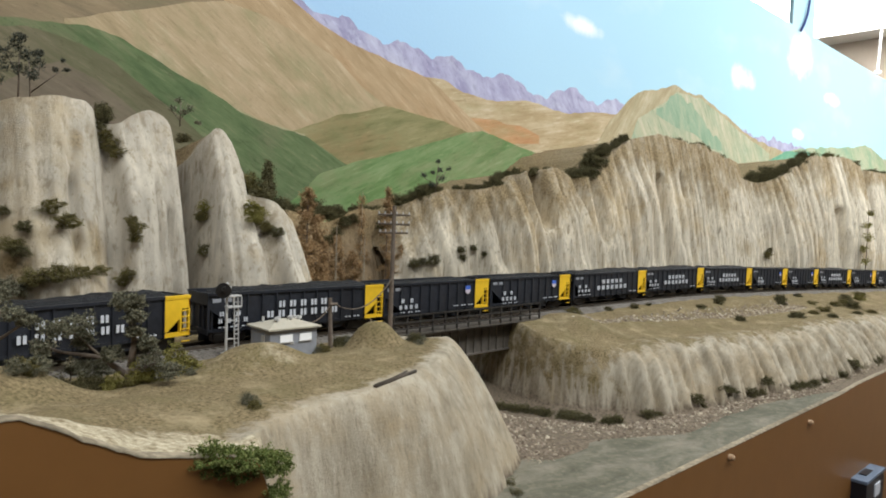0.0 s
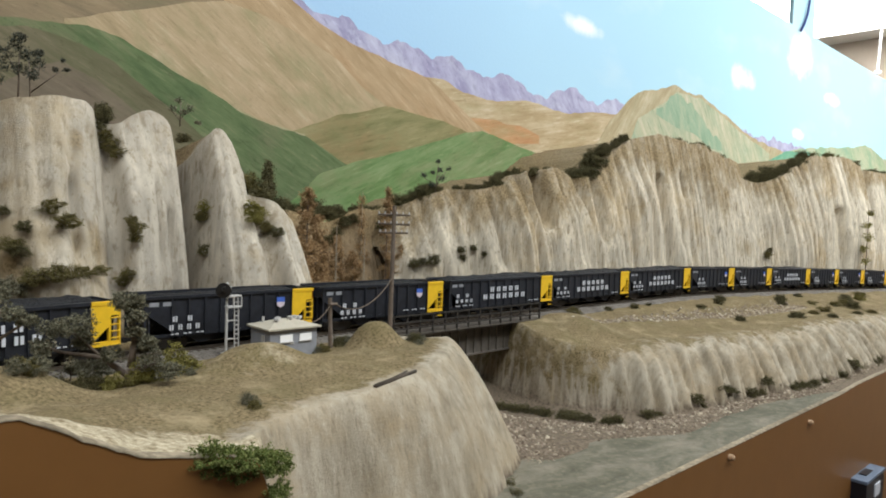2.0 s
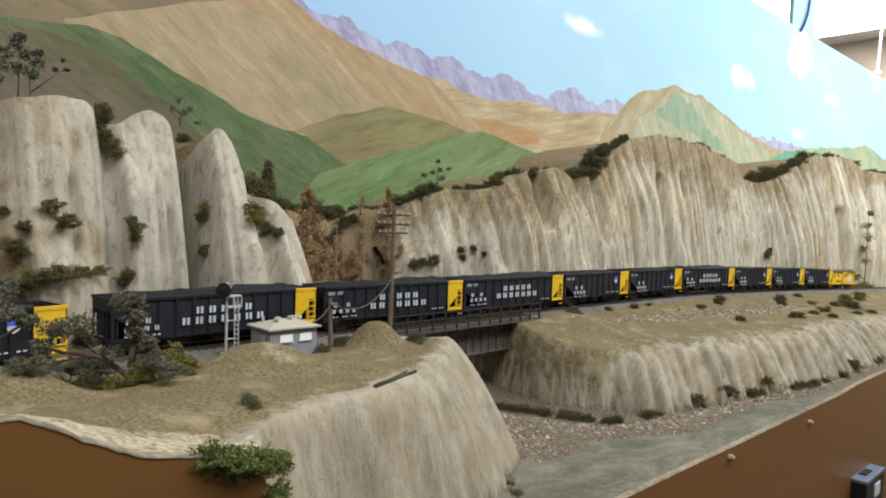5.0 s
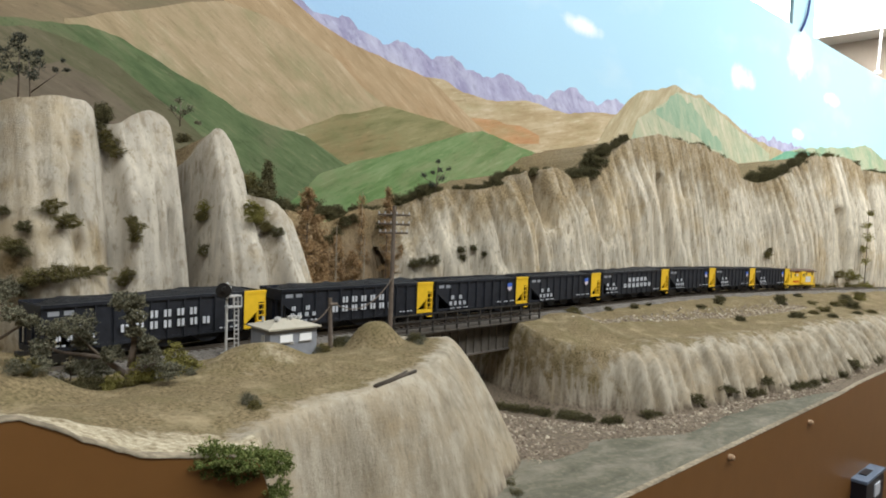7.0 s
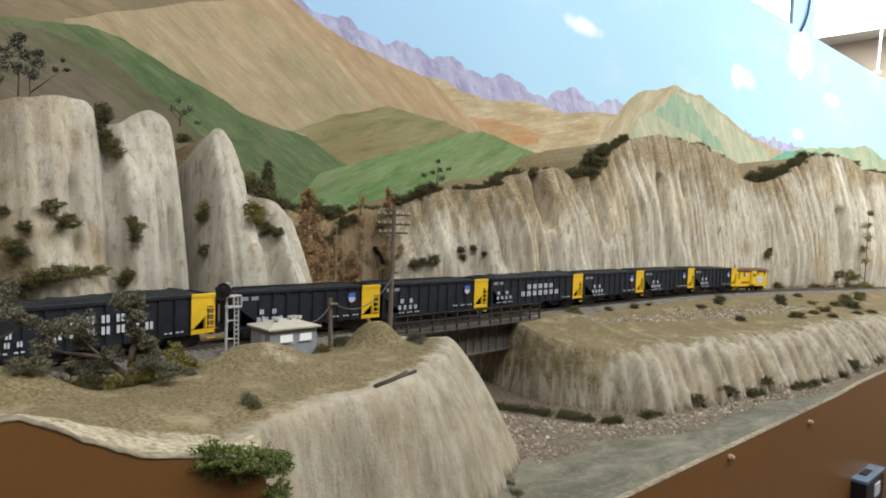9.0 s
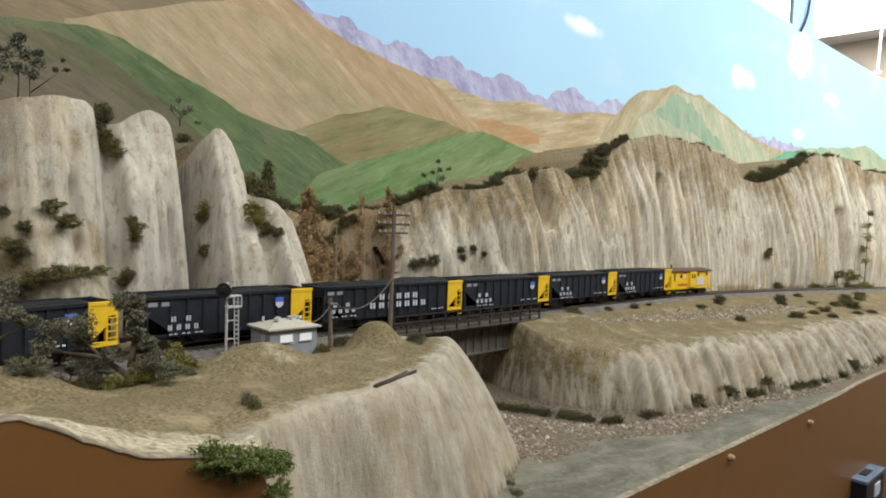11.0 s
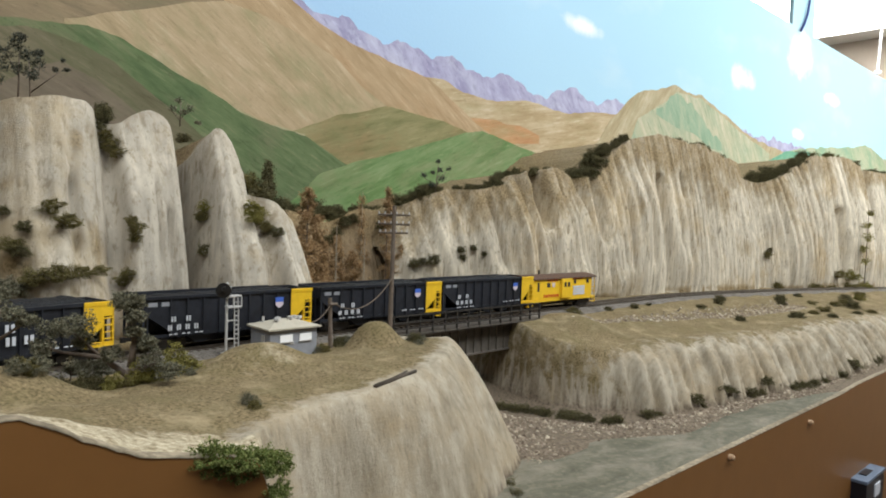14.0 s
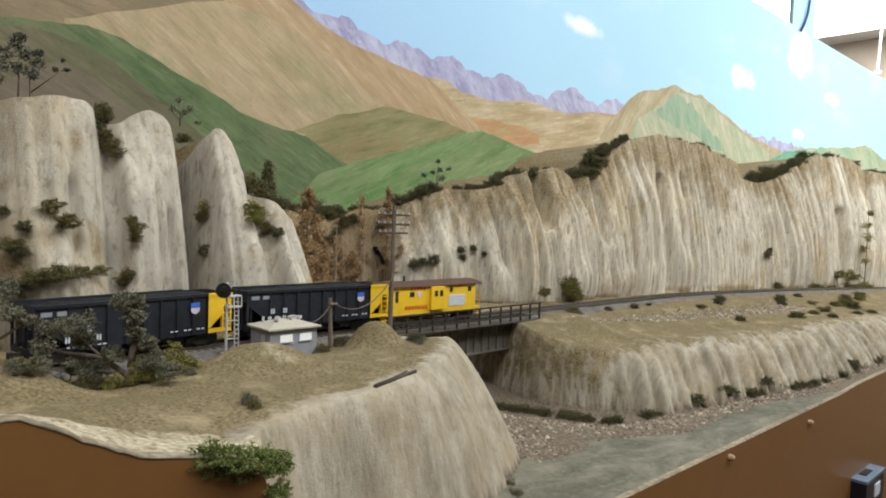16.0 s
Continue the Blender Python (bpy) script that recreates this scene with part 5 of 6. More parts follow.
DARK = foliage("dark_foam_foliage", [(0.050, 0.046, 0.024), (0.105, 0.095, 0.046), (0.185, 0.16, 0.08)])
OLIVE = foliage("olive_foam_foliage", [(0.06, 0.052, 0.02), (0.14, 0.12, 0.045), (0.24, 0.20, 0.085)])
GREEN = foliage("green_foam_foliage", [(0.060, 0.085, 0.022), (0.13, 0.165, 0.045), (0.25, 0.265, 0.095)])
LIME = foliage("yellow_green_foliage", [(0.10, 0.095, 0.025), (0.20, 0.18, 0.05), (0.31, 0.27, 0.09)])
SAGE = foliage("grey_green_lichen", [(0.085, 0.083, 0.056), (0.16, 0.152, 0.102), (0.25, 0.235, 0.165)])
RUST = foliage("dry_brown_foliage", [(0.19, 0.115, 0.055), (0.36, 0.23, 0.115), (0.52, 0.37, 0.21)])
CREAM = foliage("pale_lichen", [(0.22, 0.20, 0.13), (0.38, 0.34, 0.24), (0.50, 0.46, 0.34)])
FAR = foliage("bluish_dark_foliage", [(0.040, 0.046, 0.038), (0.075, 0.080, 0.062), (0.12, 0.12, 0.09)])


def leaves(pts, size, rng):
    """Small folded leaves at the given points, as vertices and faces."""
    v, f = [], []
    for p in pts:
        d = Vector((rng.gauss(0, 1), rng.gauss(0, 1), rng.gauss(0, 0.8))).normalized()
        e = d.orthogonal().normalized()
        e = (Matrix.Rotation(rng.uniform(0, 6.3), 3, d) @ e)
        s = size * rng.uniform(0.6, 1.4)
        n = d.cross(e) * s * 0.35
        o = len(v)
        P = Vector(p)
        v += [tuple(P - d * s), tuple(P + e * s * 0.6 + n), tuple(P + d * s), tuple(P - e * s * 0.6 + n)]
        f += [(o, o + 1, o + 2), (o, o + 2, o + 3)]
    return v, f


def clump_points(n, seed, rng, flat=0.6):
    out = []
    while len(out) < n:
        d = Vector((rng.gauss(0, 1), rng.gauss(0, 1), rng.gauss(0, 1))).normalized()
        r = 0.5 * (0.62 + 0.75 * noise.noise(d * 1.7 + Vector((seed * 3.1, 0, 0))) + 0.25 * noise.noise(d * 4.2 + Vector((seed, 5, 0))))
        r *= rng.uniform(0.72, 1.05)
        p = d * max(r, 0.15)
        p.z = p.z * flat * 1.2 + 0.22
        if p.z > -0.05:
            out.append(tuple(p))
    return out


def mesh_of(name, v, f, mat):
    me = bpy.data.meshes.new(name)
    me.from_pydata(v, [], f)
    me.materials.append(mat)
    return me


BUSHES = {}
for key, mat in (("dark", DARK), ("olive", OLIVE), ("green", GREEN), ("lime", LIME), ("sage", SAGE)):
    for i in range(3):
        rng = random.Random(len(BUSHES) * 7 + 1)
        BUSHES[key, i] = mesh_of("shrub", *leaves(clump_points(3200, len(BUSHES) + 2, rng), 0.026 if key == "green" else 0.022, rng), mat)
WORDS = {"dark": "dark olive foam shrub", "olive": "olive brown foam shrub", "green": "fresh green foam bush", "lime": "yellow-green lichen tuft", "sage": "grey-green lichen shrub"}
plant_rng = random.Random(11)


def shrub(x, y, z, width, key, where, tall=1.0):
    ob = new("shrub", BUSHES[key, plant_rng.randrange(3)])
    s = width * 1.15
    ob.matrix_world = Matrix.Translation((x, y, z)) @ Matrix.Rotation(plant_rng.uniform(0, 6.3), 4, "Z") @ Matrix.Diagonal((s, s * plant_rng.uniform(0.8, 1.15), s * tall * plant_rng.uniform(0.85, 1.2), 1))
    return tagged(ob, WORDS[key] + " " + where, "shrub", "layout shrubs")


# on the ledges of the west cliff
for x, y, z, w, key in ((0.1423, 0.590, 1.3007, 0.018, "olive"), (0.1507, 0.579, 1.2898, 0.022, "olive"), (0.2067, 0.592, 1.2857, 0.016, "olive"), (0.2047, 0.597, 1.2917, 0.014, "olive"), (0.2060, 0.593, 1.2780, 0.013, "olive"), (0.2817, 0.632, 1.2976, 0.018, "olive"), (0.2828, 0.629, 1.3059, 0.018, "lime"),
                        (0.2795, 0.630, 1.2960, 0.014, "olive"), (0.3176, 0.595, 1.2957, 0.018, "lime"), (0.3395, 0.612, 1.2883, 0.016, "olive"), (0.3435, 0.598, 1.2833, 0.016, "dark"), (0.2811, 0.624, 1.2643, 0.017, "dark"), (0.1263, 0.568, 1.2470, 0.022, "olive"), (0.1399, 0.562, 1.2504, 0.020, "olive"),
                        (0.1563, 0.566, 1.2517, 0.020, "olive"), (0.1741, 0.578, 1.2523, 0.016, "olive"), (0.2019, 0.596, 1.2462, 0.016, "olive"), (0.1987, 0.600, 1.2411, 0.014, "olive"), (0.1153, 0.586, 1.2712, 0.022, "olive"), (0.1190, 0.578, 1.2675, 0.018, "dark"), (0.1225, 0.586, 1.2861, 0.014, "dark"),
                        (0.1954, 0.637, 1.3647, 0.018, "olive"), (0.1992, 0.634, 1.3550, 0.020, "olive"), (0.2017, 0.627, 1.3500, 0.016, "olive"), (0.1905, 0.640, 1.3730, 0.016, "dark"), (0.1925, 0.643, 1.3816, 0.024, "dark"), (0.1137, 0.577, 1.2383, 0.030, "sage"), (0.1137, 0.607, 1.2982, 0.014, "dark")):
    shrub(x, y, z, w, key, "on the cliff ledge")
for x, y, z, w, key in ((0.340, 0.628, 1.292, 0.026, "olive"), (0.347, 0.614, 1.282, 0.024, "dark"), (0.320, 0.606, 1.302, 0.024, "lime"), (0.362, 0.66, 1.285, 0.030, "dark"), (0.355, 0.665, 1.318, 0.034, "dark"), (0.372, 0.672, 1.312, 0.036, "dark"),
                        (0.345, 0.668, 1.328, 0.030, "olive"), (0.385, 0.68, 1.305, 0.034, "dark"), (0.195, 0.655, 1.380, 0.026, "dark"), (0.200, 0.66, 1.388, 0.020, "dark"), (0.290, 0.70, 1.376, 0.018, "dark")):
    shrub(x, y, z, w, key, "at the cliff top")

# rows along crests
for x0, x1, n, w, key in ((0.590, 0.66, 14, 0.026, "dark"), (0.64, 0.70, 9, 0.018, "dark"), (0.70, 0.82, 20, 0.019, "dark"), (0.862, 0.93, 16, 0.030, "dark"), (0.925, 0.965, 8, 0.034, "dark"), (0.965, 1.03, 9, 0.026, "dark"),
                         (1.16, 1.24, 6, 0.022, "dark"), (1.26, 1.40, 9, 0.026, "dark"), (1.42, 1.54, 9, 0.030, "dark"), (1.55, 1.64, 9, 0.042, "dark"), (1.64, 1.80, 10, 0.034, "dark"), (1.86, 2.0, 6, 0.030, "olive"), (2.06, 2.3, 6, 0.030, "dark")):
    for i in range(n):
        x = x0 + (x1 - x0) * (i + plant_rng.uniform(-0.3, 0.3)) / n
        y = float(east_foot(np.array([x]))[0]) + 0.055 + plant_rng.uniform(0, 0.03)
        shrub(x, y, float(east_crest(np.array([x]))[0]) - 0.006, w * plant_rng.uniform(0.7, 1.2), key, "along the cliff crest")
for i in range(22):
    x = 0.44 + 0.20 * (i + plant_rng.uniform(-0.3, 0.3)) / 22
    shrub(x, 0.800 + plant_rng.uniform(-0.01, 0.015), 1.302 + plant_rng.uniform(-0.006, 0.006), plant_rng.uniform(0.022, 0.034), "dark", "along the ravine rim")
for x, y, z, w in ((0.505, 0.748, 1.266, 0.022), (0.520, 0.752, 1.280, 0.020), (0.535, 0.755, 1.292, 0.024), (0.550, 0.756, 1.296, 0.022), (0.612, 0.660, 1.246, 0.024), (0.646, 0.643, 1.262, 0.014), (0.648, 0.642, 1.252, 0.014), (0.47, 0.74, 1.22, 0.03)):
    shrub(x, y, z, w, "dark", "in the ravine")
for x, y, z, w, key in ((0.7918, 0.566, 1.2130, 0.030, "olive"), (0.7874, 0.566, 1.2040, 0.032, "lime"), (0.797, 0.562, 1.1980, 0.028, "olive"), (0.7354, 0.568, 1.2060, 0.020, "olive"), (0.6666, 0.640, 1.2651, 0.014, "dark"), (0.677, 0.628, 1.2580, 0.012, "dark"), (0.602, 0.671, 1.2449, 0.016, "dark"), (0.5907, 0.675, 1.2410, 0.018, "dark"), (1.524, 0.580, 1.2454, 0.020, "olive"), (1.533, 0.578, 1.2577, 0.016, "dark"),
                        (1.829, 0.527, 1.1960, 0.036, "olive"), (1.888, 0.519, 1.1900, 0.036, "lime"), (1.537, 0.560, 1.1806, 0.024, "olive")):
    shrub(x, y, z, w, key, "at the foot of the cliff")
# beside the line and on the east bank
for x, y, w, key in ((0.700, 0.496, 0.025, "olive"), (0.775, 0.494, 0.017, "dark"), (0.827, 0.486, 0.017, "dark"), (0.868, 0.488, 0.014, "dark"), (0.964, 0.456, 0.018, "dark"), (1.055, 0.470, 0.024, "dark"), (1.028, 0.460, 0.020, "dark"), (0.959, 0.397, 0.022, "dark"),
                     (1.35, 0.455, 0.020, "dark"), (1.266, 0.455, 0.026, "dark"), (1.231, 0.443, 0.026, "dark"), (1.20, 0.43, 0.02, "dark"), (1.093, 0.368, 0.028, "dark"), (1.12, 0.378, 0.020, "dark"), (1.201, 0.379, 0.022, "olive"), (1.244, 0.375, 0.026, "olive"), (1.160, 0.338, 0.020, "dark")):
    shrub(x, y, height_at(x, y) - 0.001, w, key, "on the khaki bank", 0.65)
for x, y, w, key in ((1.512, 0.420, 0.030, "dark"), (1.413, 0.380, 0.034, "dark"), (1.38, 0.40, 0.03, "olive"), (1.274, 0.336, 0.020, "dark"), (1.636, 0.428, 0.030, "olive"), (1.352, 0.335, 0.022, "olive"), (1.651, 0.520, 0.04, "olive"), (1.83, 0.500, 0.04, "olive"), (1.9, 0.48, 0.04, "lime"), (1.56, 0.41, 0.03, "lime"), (1.46, 0.41, 0.024, "olive"), (1.73, 0.51, 0.03, "olive"), (1.32, 0.42, 0.02, "olive")):
    shrub(x, y, height_at(x, y) - 0.001, w, key, "on the khaki bank", 0.65)
# along the foot of the east bank
for x, y, w in ((0.505, 0.455, 0.014), (0.515, 0.447, 0.018), (0.523, 0.438, 0.018), (0.527, 0.428, 0.018), (0.530, 0.416, 0.018), (0.532, 0.404, 0.018), (0.540, 0.388, 0.020), (0.543, 0.378, 0.022), (0.548, 0.366, 0.018), (0.556, 0.350, 0.016), (0.565, 0.345, 0.018), (0.608, 0.336, 0.018), (0.622, 0.334, 0.014),
                (0.685, 0.324, 0.020), (0.695, 0.322, 0.012), (0.730, 0.314, 0.020), (0.742, 0.312, 0.016), (0.784, 0.306, 0.020), (0.800, 0.303, 0.018), (0.814, 0.302, 0.018), (0.86, 0.290, 0.018), (0.873, 0.287, 0.020), (0.89, 0.284, 0.018), (0.91, 0.281, 0.018), (0.935, 0.278, 0.018), (0.982, 0.272, 0.022), (1.041, 0.276, 0.028), (1.128, 0.273, 0.024), (1.15, 0.273, 0.02)):
    shrub(x, y, height_at(x, y) - 0.001, w, "dark", "at the foot of the bank", 0.8)
# foreground turf
for x, y, w, key in ((0.076, 0.3745, 0.014, "sage"), (0.0856, 0.3795, 0.016, "sage"), (0.080, 0.377, 0.013, "olive"), (0.1689, 0.3195, 0.010, "sage"), (0.1688, 0.3133, 0.008, "olive"), (0.172, 0.317, 0.007, "sage"), (0.3009, 0.4589, 0.014, "sage"), (0.306, 0.456, 0.013, "olive"), (0.3309, 0.4708, 0.015, "dark"), (0.338, 0.470, 0.014, "sage"),
                     (0.360, 0.410, 0.015, "sage"), (0.3568, 0.403, 0.014, "dark"), (0.364, 0.404, 0.010, "sage"), (0.352, 0.392, 0.009, "sage"), (0.128, 0.398, 0.0168, "lime"), (0.1409, 0.396, 0.0196, "lime"), (0.147, 0.397, 0.0182, "lime"), (0.135, 0.393, 0.009, "olive"),
                     (0.163, 0.412, 0.0252, "lime"), (0.170, 0.414, 0.0252, "lime"), (0.176, 0.411, 0.014, "olive"), (0.1703, 0.3945, 0.010, "sage"), (0.204, 0.470, 0.012, "sage"), (0.117, 0.412, 0.02, "dark"), (0.106, 0.422, 0.02, "dark"), (0.125, 0.410, 0.016, "dark")):
    shrub(x, y, height_at(x, y) - 0.001, w, key, "on the khaki turf")
for x, y, w in ((0.375, 0.315, 0.012), (0.385, 0.322, 0.012), (0.365, 0.300, 0.014), (0.355, 0.288, 0.014)):
    shrub(x, y, height_at(x, y) - 0.001, w, "dark", "by the river")
# the fresh green bush that spills over the fascia
for x, y, z, w in ((0.113, 0.254, 1.2030, 0.0150), (0.119, 0.252, 1.2020, 0.0165), (0.126, 0.252, 1.1985, 0.0170), (0.133, 0.254, 1.1975, 0.0170), (0.140, 0.256, 1.1960, 0.0165), (0.146, 0.258, 1.1935, 0.0150), (0.1445, 0.250, 1.1855, 0.0110), (0.148, 0.249, 1.1785, 0.0090)):
    ob = shrub(x, y - 0.0035, z + 0.0015, w * 1.2, "green", "spilling over the fascia edge", 1.15)

# ---- trees ----


def tree(name, base, limbs, tufts, mat, label, leaf=0.0016, each=90, seed=1, bark=POLE):
    """Limbs and leaf tufts, given across and up from the base; across runs along the view's right."""
    ob = tagged(new(name), label, "tree", "layout trees")
    ob.location = base
    rng = random.Random(seed)
    bm = bmesh.new()
    for (a, b), (c, d), r0, r1 in limbs:
        rod(bm, RIGHT * a + Vector((0, 0, b)), RIGHT * c + Vector((0, 0, d)) + Vector((0, rng.uniform(-0.003, 0.003), 0)), r0, r1, 7)
    part("trunk", bm, bark, ob, smooth=True)
    pts = []
    for a, b, w in tufts:
        o = RIGHT * a + Vector((0, rng.uniform(-0.4, 0.4) * w, b))
        for p in clump_points(each, rng.uniform(0, 50), rng, 0.7):
            pts.append(tuple(o + Vector(p) * w - Vector((0, 0, 0.2 * w))))
    part("crown", mesh_of("crown", *leaves(pts, leaf, rng), mat), mat, ob)
    return ob


zt = height_at(0.136, 0.400)
tree("gnarled_tree", (0.136, 0.400, zt - 0.002), [((0, 0), (0.0015, 0.013), 0.0030, 0.0024), ((0.0015, 0.013), (0.0035, 0.028), 0.0022, 0.0016), ((0.0035, 0.028), (-0.001, 0.046), 0.0016, 0.0009), ((0, 0.008), (-0.015, 0.018), 0.0020, 0.0014),
                                                  ((-0.015, 0.018), (-0.038, 0.020), 0.0014, 0.0008), ((-0.038, 0.020), (-0.058, 0.026), 0.0010, 0.0005), ((0.0015, 0.010), (0.016, 0.017), 0.0016, 0.0008), ((-0.015, 0.018), (-0.034, 0.034), 0.0010, 0.0006)],
     [(-0.004, 0.050, 0.018), (0.004, 0.050, 0.014), (0.002, 0.042, 0.014), (0.003, 0.034, 0.012), (-0.030, 0.036, 0.024), (-0.040, 0.032, 0.020), (-0.024, 0.026, 0.018), (-0.050, 0.022, 0.014), (0.014, 0.016, 0.020), (0.022, 0.012, 0.018), (-0.016, 0.010, 0.020), (-0.028, 0.010, 0.016), (0.012, 0.026, 0.014), (-0.012, 0.020, 0.016)], SAGE,
     "gnarled grey-green lichen tree in front of the track", 0.0007, 1300, 3)
zt = height_at(0.068, 0.420)
tree("gnarled_tree", (0.068, 0.420, zt - 0.002), [((0, 0), (0.004, 0.02), 0.0022, 0.0016), ((0.004, 0.02), (0.012, 0.040), 0.0015, 0.0008), ((0.004, 0.02), (0.026, 0.034), 0.0010, 0.0006)],
     [(0.012, 0.046, 0.020), (0.016, 0.038, 0.016), (0.004, 0.042, 0.02), (0.026, 0.034, 0.014)], SAGE, "small grey-green lichen tree beside the track", 0.0008, 500, 5)
for x, y, dz, w in ((0.1015, 0.432, 0.024, 0.015), (0.1130, 0.425, 0.017, 0.009)):
    rng = random.Random(int(x * 1e4))
    pts = [tuple(Vector(p) * w) for p in clump_points(110, x * 90, rng, 0.8)]
    ob = tagged(new("lichen_bush"), "pale cream lichen bush on a thin stem", "shrub", "layout shrubs")
    ob.location = (x, y, height_at(x, y) + 0.0)
    bm = bmesh.new()
    rod(bm, (0, 0, -0.001), (0, 0, dz + 0.2 * w), 0.0005, n=6)
    part("stem", bm, POLE, ob)
    part("crown", mesh_of("crown", *leaves([(p[0], p[1], p[2] + dz) for p in pts], 0.0009, rng), CREAM), CREAM, ob)


def conifer(name, base, h, w, mat, label, seed, thin=1.0, bark=POLE, n=34):
    ob = tagged(new(name), label, "tree", "layout trees")
    ob.location = base
    rng = random.Random(seed)
    bm = bmesh.new()
    rod(bm, (0, 0, -0.004), (0, 0, h), 0.0016, 0.0004, 7)
    pts = []
    for i in range(n):
        t = 0.18 + 0.80 * i / n
        a = rng.uniform(0, math.tau)
        r = w * (1.02 - t) ** 0.8 * rng.uniform(0.55, 1.1)
        tip = Vector((math.cos(a) * r, math.sin(a) * r, h * t + 0.004 * rng.uniform(-1, 1)))
        root = Vector((0, 0, h * t))
        rod(bm, root, tip, 0.0005, 0.0002, 4)
        for k in range(int(120 * thin)):
            q = root.lerp(tip, rng.uniform(0.25, 1.05))
            pts.append(tuple(q + Vector((rng.gauss(0, 0.0022), rng.gauss(0, 0.0022), rng.gauss(0, 0.0022)))))
    part("trunk", bm, bark, ob)
    part("crown", mesh_of("crown", *leaves(pts, 0.0010, rng), mat), mat, ob)


for i, (x, y, h) in enumerate(((0.500, 0.722, 0.115), (0.520, 0.715, 0.095), (0.405, 0.660, 0.080), (0.600, 0.715, 0.090), (0.445, 0.672, 0.095), (0.480, 0.735, 0.120))):
    conifer("dry_conifer", (x, y, 1.165), h, 0.030, RUST, "dry brown conifer in the ravine", 30 + i, 1.3, n=44)
DEADWOOD = plain("bleached_deadwood", (0.36, 0.30, 0.22), 0.9, 0, 0.15, 200)
conifer("dry_conifer", (0.432, 0.685, 1.165), 0.175, 0.050, RUST, "dry brown conifer in the ravine", 1, 1.5, n=60)
conifer("dry_conifer", (0.455, 0.70, 1.165), 0.140, 0.046, RUST, "dry brown conifer in the ravine", 2, 1.5, n=50)
conifer("dry_conifer", (0.418, 0.665, 1.165), 0.110, 0.026, RUST, "dry brown conifer in the ravine", 8, 1.5, n=50)
conifer("dry_conifer", (0.548, 0.735, 1.180), 0.158, 0.020, RUST, "thin dry conifer in the ravine", 3, 0.8, DEADWOOD, 26)
conifer("dry_conifer", (0.567, 0.705, 1.175), 0.172, 0.024, RUST, "dry brown conifer in the ravine", 4, 1.2, n=40)
conifer("dry_conifer", (0.590, 0.700, 1.165), 0.105, 0.026, RUST, "dry brown conifer in the ravine", 6, 1.0, n=34)
conifer("dead_tree", (0.470, 0.68, 1.160), 0.135, 0.016, RUST, "bleached bare dead tree in the ravine", 5, 0.06, DEADWOOD, 16)
conifer("dead_tree", (0.535, 0.71, 1.160), 0.120, 0.012, RUST, "bleached bare dead tree in the ravine", 7, 0.06, DEADWOOD, 14)
conifer("dark_conifer", (0.385, 0.695, 1.295), 0.066, 0.016, DARK, "dark conifer at the cliff top", 9, 1.2, n=40)
tree("hillside_tree", (0.150, 0.742, 1.398), [((0, 0), (0.001, 0.05), 0.0010, 0.0005), ((0.012, 0.0), (0.010, 0.045), 0.0008, 0.0004), ((0.001, 0.03), (-0.012, 0.05), 0.0006, 0.0003)],
     [(0.002, 0.064, 0.017), (-0.004, 0.056, 0.022), (-0.014, 0.048, 0.026), (0.008, 0.048, 0.022), (0.018, 0.040, 0.022), (-0.018, 0.036, 0.026), (0.000, 0.034, 0.022), (0.012, 0.028, 0.018), (-0.022, 0.024, 0.018), (0.020, 0.050, 0.012)], FAR, "dark tree on the hilltop", 0.0010, 260, 11)
tree("leaning_branch", (0.160, 0.742, 1.412), [((0, 0), (0.030, 0.022), 0.0007, 0.0004)], [(0.024, 0.022, 0.008), (0.034, 0.022, 0.007), (0.031, 0.031, 0.006)], FAR, "thin leaning dark tree on the hilltop", 0.0010, 90, 12)
tree("hillside_tree", (0.286, 0.700, 1.392), [((0, 0), (0.0, 0.024), 0.0007, 0.0003), ((0, 0.008), (0.010, 0.016), 0.0005, 0.0003), ((0, 0.006), (-0.008, 0.016), 0.0005, 0.0003)],
     [(0, 0.026, 0.012), (0.009, 0.018, 0.011), (-0.008, 0.018, 0.012), (0.002, 0.014, 0.012), (0.018, 0.004, 0.008)], SAGE, "sparse grey-green tree on the hilltop", 0.0009, 130, 13)
tree("crest_tree", (0.650, 0.702, 1.340), [((0, 0), (0.001, 0.042), 0.0009, 0.0004), ((0, 0.012), (0.016, 0.034), 0.0006, 0.0003), ((0, 0.012), (-0.018, 0.024), 0.0006, 0.0003), ((0, 0.02), (0.008, 0.030), 0.0005, 0.0003)],
     [(0.001, 0.046, 0.009), (0.004, 0.034, 0.012), (-0.006, 0.030, 0.010), (0.016, 0.036, 0.009), (0.012, 0.022, 0.014), (-0.019, 0.026, 0.010), (-0.010, 0.014, 0.014), (0.000, 0.012, 0.018)], FAR, "sparse dark green tree on the cliff crest", 0.0010, 120, 14)
tree("climbing_vine", (1.93, 0.497, 1.165), [((0, 0), (0.004, 0.20), 0.0012, 0.0006), ((0.002, 0.06), (-0.02, 0.10), 0.0006, 0.0003)],
     [(0.006, 0.16, 0.03), (0.004, 0.13, 0.034), (-0.002, 0.10, 0.03), (0.000, 0.07, 0.03), (-0.006, 0.03, 0.03), (0.006, 0.19, 0.02), (0.01, 0.01, 0.03)], LIME, "straggling yellow-green vine on the cliff", 0.0020, 170, 15)

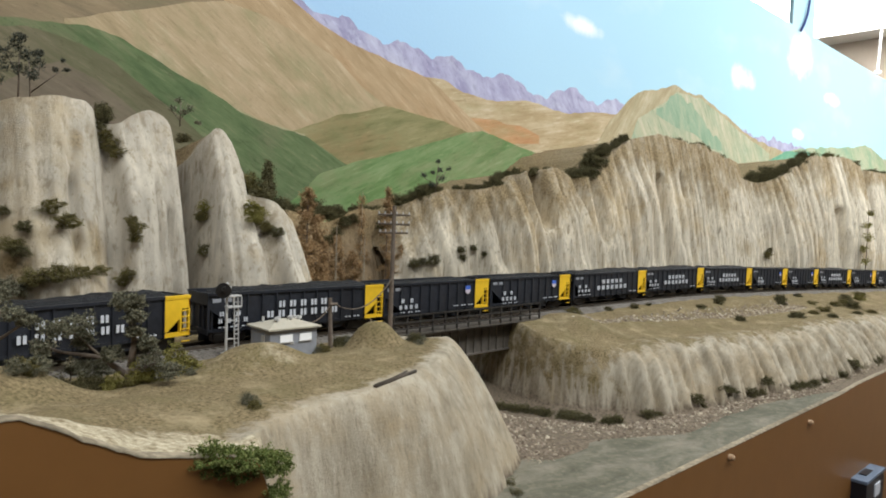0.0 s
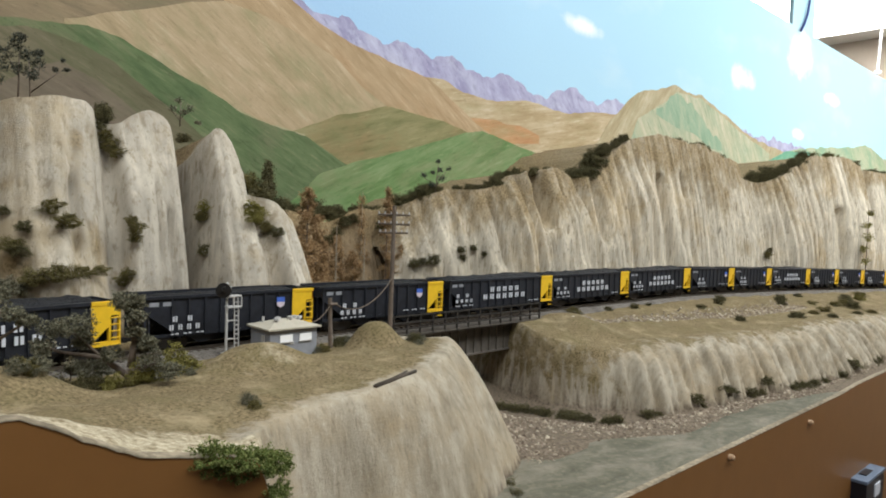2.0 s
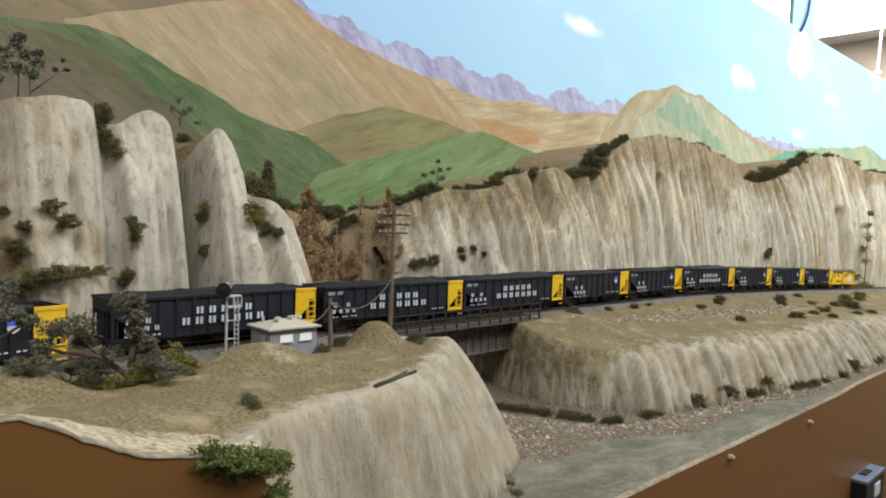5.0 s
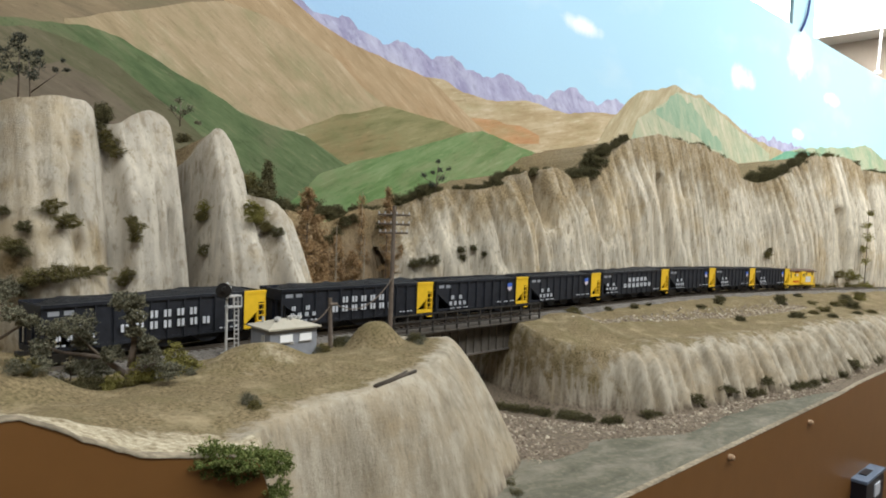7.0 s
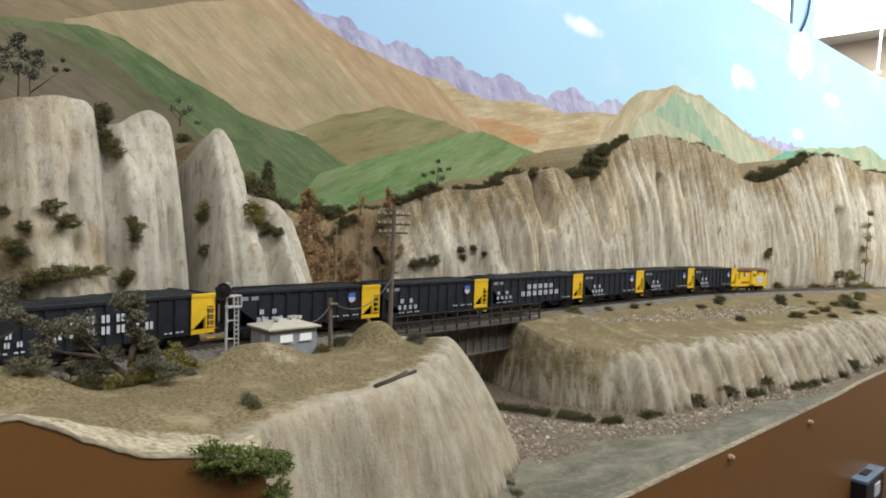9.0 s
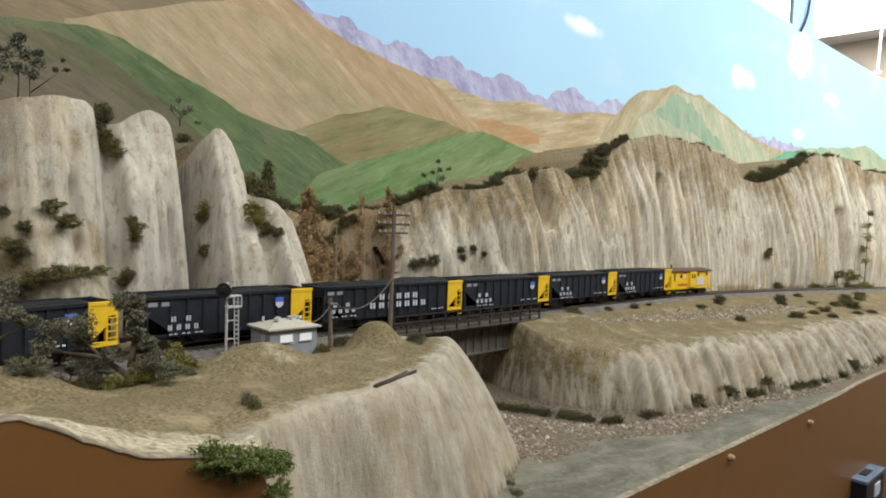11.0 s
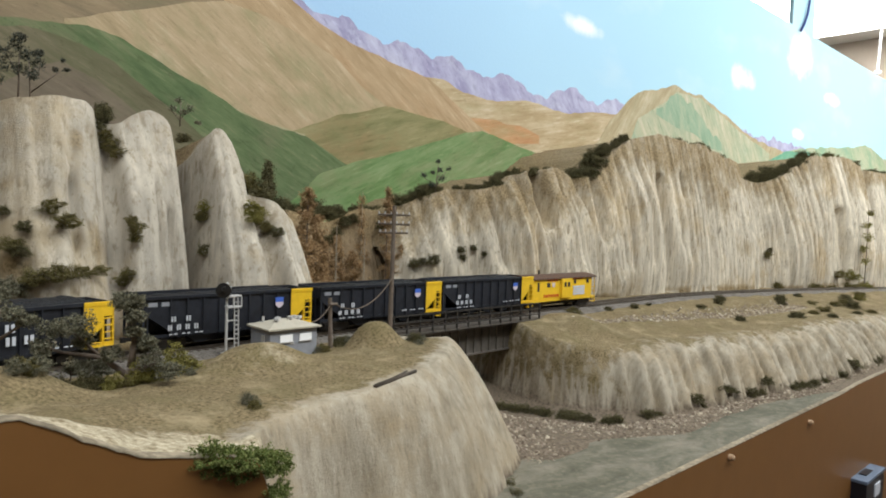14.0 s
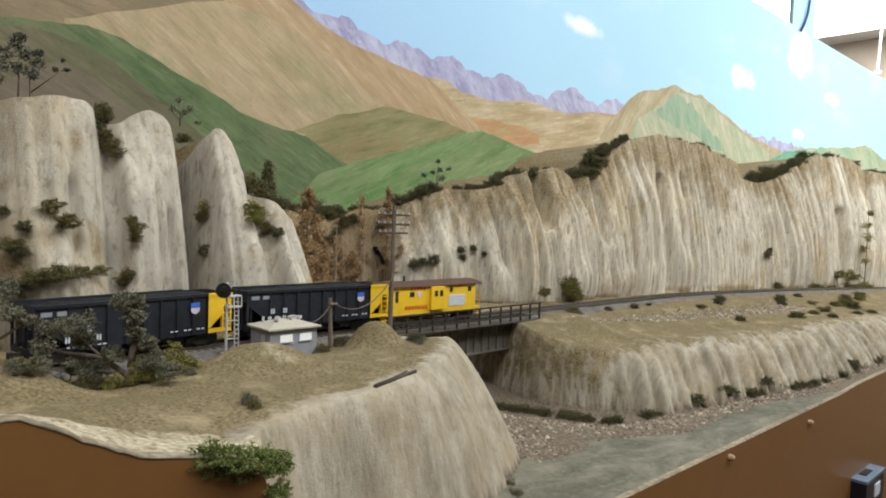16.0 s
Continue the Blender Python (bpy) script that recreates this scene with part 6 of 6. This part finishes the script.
# ---- loose stones along the river ----
rng = random.Random(5)
nrg = np.random.RandomState(5)
sx, sy, sq = nrg.uniform(0.33, 1.25, 60000), nrg.uniform(0.266, 0.46, 60000), nrg.uniform(0, 1, 60000)
de, dw = near_line(sx, sy, LIP_EAST[::4])[0], near_line(sx, sy, LIP_WEST[::4])[0]
lucky = nrg.uniform(0, 1, 60000) ** 1.5
ok = ((de > 0.068) & (de < 0.068 + 0.045 * lucky)) | ((dw > 0.06) & (dw < 0.06 + 0.05 * lucky) & (sx < 0.5))
v = np.stack([sx[ok], sy[ok], sq[ok]], -1)[:6000]
zs = terrain(v[:, 0:1], v[:, 1:2])[0][:, 0]
verts, faces = [], []
for (x, y, q), z in zip(v, zs):
    s = 0.0007 + 0.0021 * q ** 2.5
    o = len(verts)
    for d in ((1, 0, 0), (0, 1, 0), (-1, 0, 0), (0, -1, 0), (0, 0, 1)):
        k = s * rng.uniform(0.6, 1.3)
        verts.append((x + d[0] * k + rng.uniform(-.3, .3) * s, y + d[1] * k + rng.uniform(-.3, .3) * s, z + d[2] * k * 0.8))
    faces += [(o, o + 1, o + 4), (o + 1, o + 2, o + 4), (o + 2, o + 3, o + 4), (o + 3, o, o + 4)]
k = Nodes("river_stones")
STONE = k.done(k.ramp(k.island(), [(0.0, (0.13, 0.095, 0.07)), (0.4, (0.24, 0.19, 0.145)), (0.75, (0.34, 0.28, 0.21)), (1.0, (0.50, 0.44, 0.34))]), 0.9)
tagged(new("river_stones", mesh_of("river_stones", verts, faces, STONE)), "loose brown and cream stones along the river", "stones", kind="stuff")

# ---- on the fascia and above the backdrop ----
KNOB = plain("pale_wooden_knob", (0.42, 0.27, 0.16), 0.5, 0, 0.1, 200)
for x, z in ((0.588, 1.1075), (0.786, 1.1020)):
    bm = bmesh.new()
    rod(bm, (x, 0.2505, z), (x, 0.2440, z), 0.0022, 0.0030, 14)
    rod(bm, (x, 0.2440, z), (x, 0.2415, z), 0.0030, 0.0018, 14)
    thing("fascia_knob", bm, KNOB, Matrix(), "small pale wooden knob on the brown fascia", "knob", "fascia knobs", smooth=True)
CASE = plain("black_plastic_case", (0.012, 0.012, 0.016), 0.35, 0, 0.2, 80)
BLUESTEEL = plain("blue_grey_metal_lid", (0.13, 0.17, 0.24), 0.45, 0.2, 0.1, 80)
ctrl = tagged(new("control_box"), "black control box with blue-grey metal lid on the fascia", "control box")
ctrl.location = (0.953, 0.229, 0.90)
bm = bmesh.new()
box(bm, 0, 0.080, 0.0, 0.0212, 0.0, 0.096, 0.0015)
part("case", bm, CASE, ctrl)
bm = bmesh.new()
box(bm, -0.001, 0.081, -0.001, 0.0212, 0.0962, 0.1005, 0.0008)
lid = part("lid", bm, BLUESTEEL, ctrl, "blue-grey metal lid")
bm = bmesh.new()
box(bm, 0.022, 0.050, 0.006, 0.015, 0.1006, 0.1020, 0.0004)
part("socket", bm, CASE, lid, "black recessed socket")
bm = bmesh.new()
box(bm, 0.036, 0.058, -0.0012, 0.0004, 0.072, 0.088)
part("sticker", bm, WHITE, ctrl, "small white sticker")
CORD = plain("dark_blue_cord", (0.03, 0.05, 0.20), 0.5, 0, 0.1, 100)
wire("electric_cable", [(2.462, 0.842, 2.30), (2.458, 0.842, 2.10), (2.440, 0.842, 2.03), (2.415, 0.842, 1.99), (2.388, 0.842, 1.962)], 0.004, CORD, "dark blue electric cable hanging over the backdrop", "cable")
bm = bmesh.new()
rod(bm, (4.315, 1.1, 2.5495), (4.274, 1.1, 2.19), 0.006, n=10)
rod(bm, (4.274, 1.1, 2.175), (4.274, 1.1, 2.192), 0.018, n=14)
thing("hanging_rod", bm, GLASSW, Matrix(), "thin white rod hanging from the ceiling", "rod")


def motions():
    for ob, s in TRAIN:
        walk(ob, [(t, on_track(s - SPEED * t)) for t in range(17)])


motions()
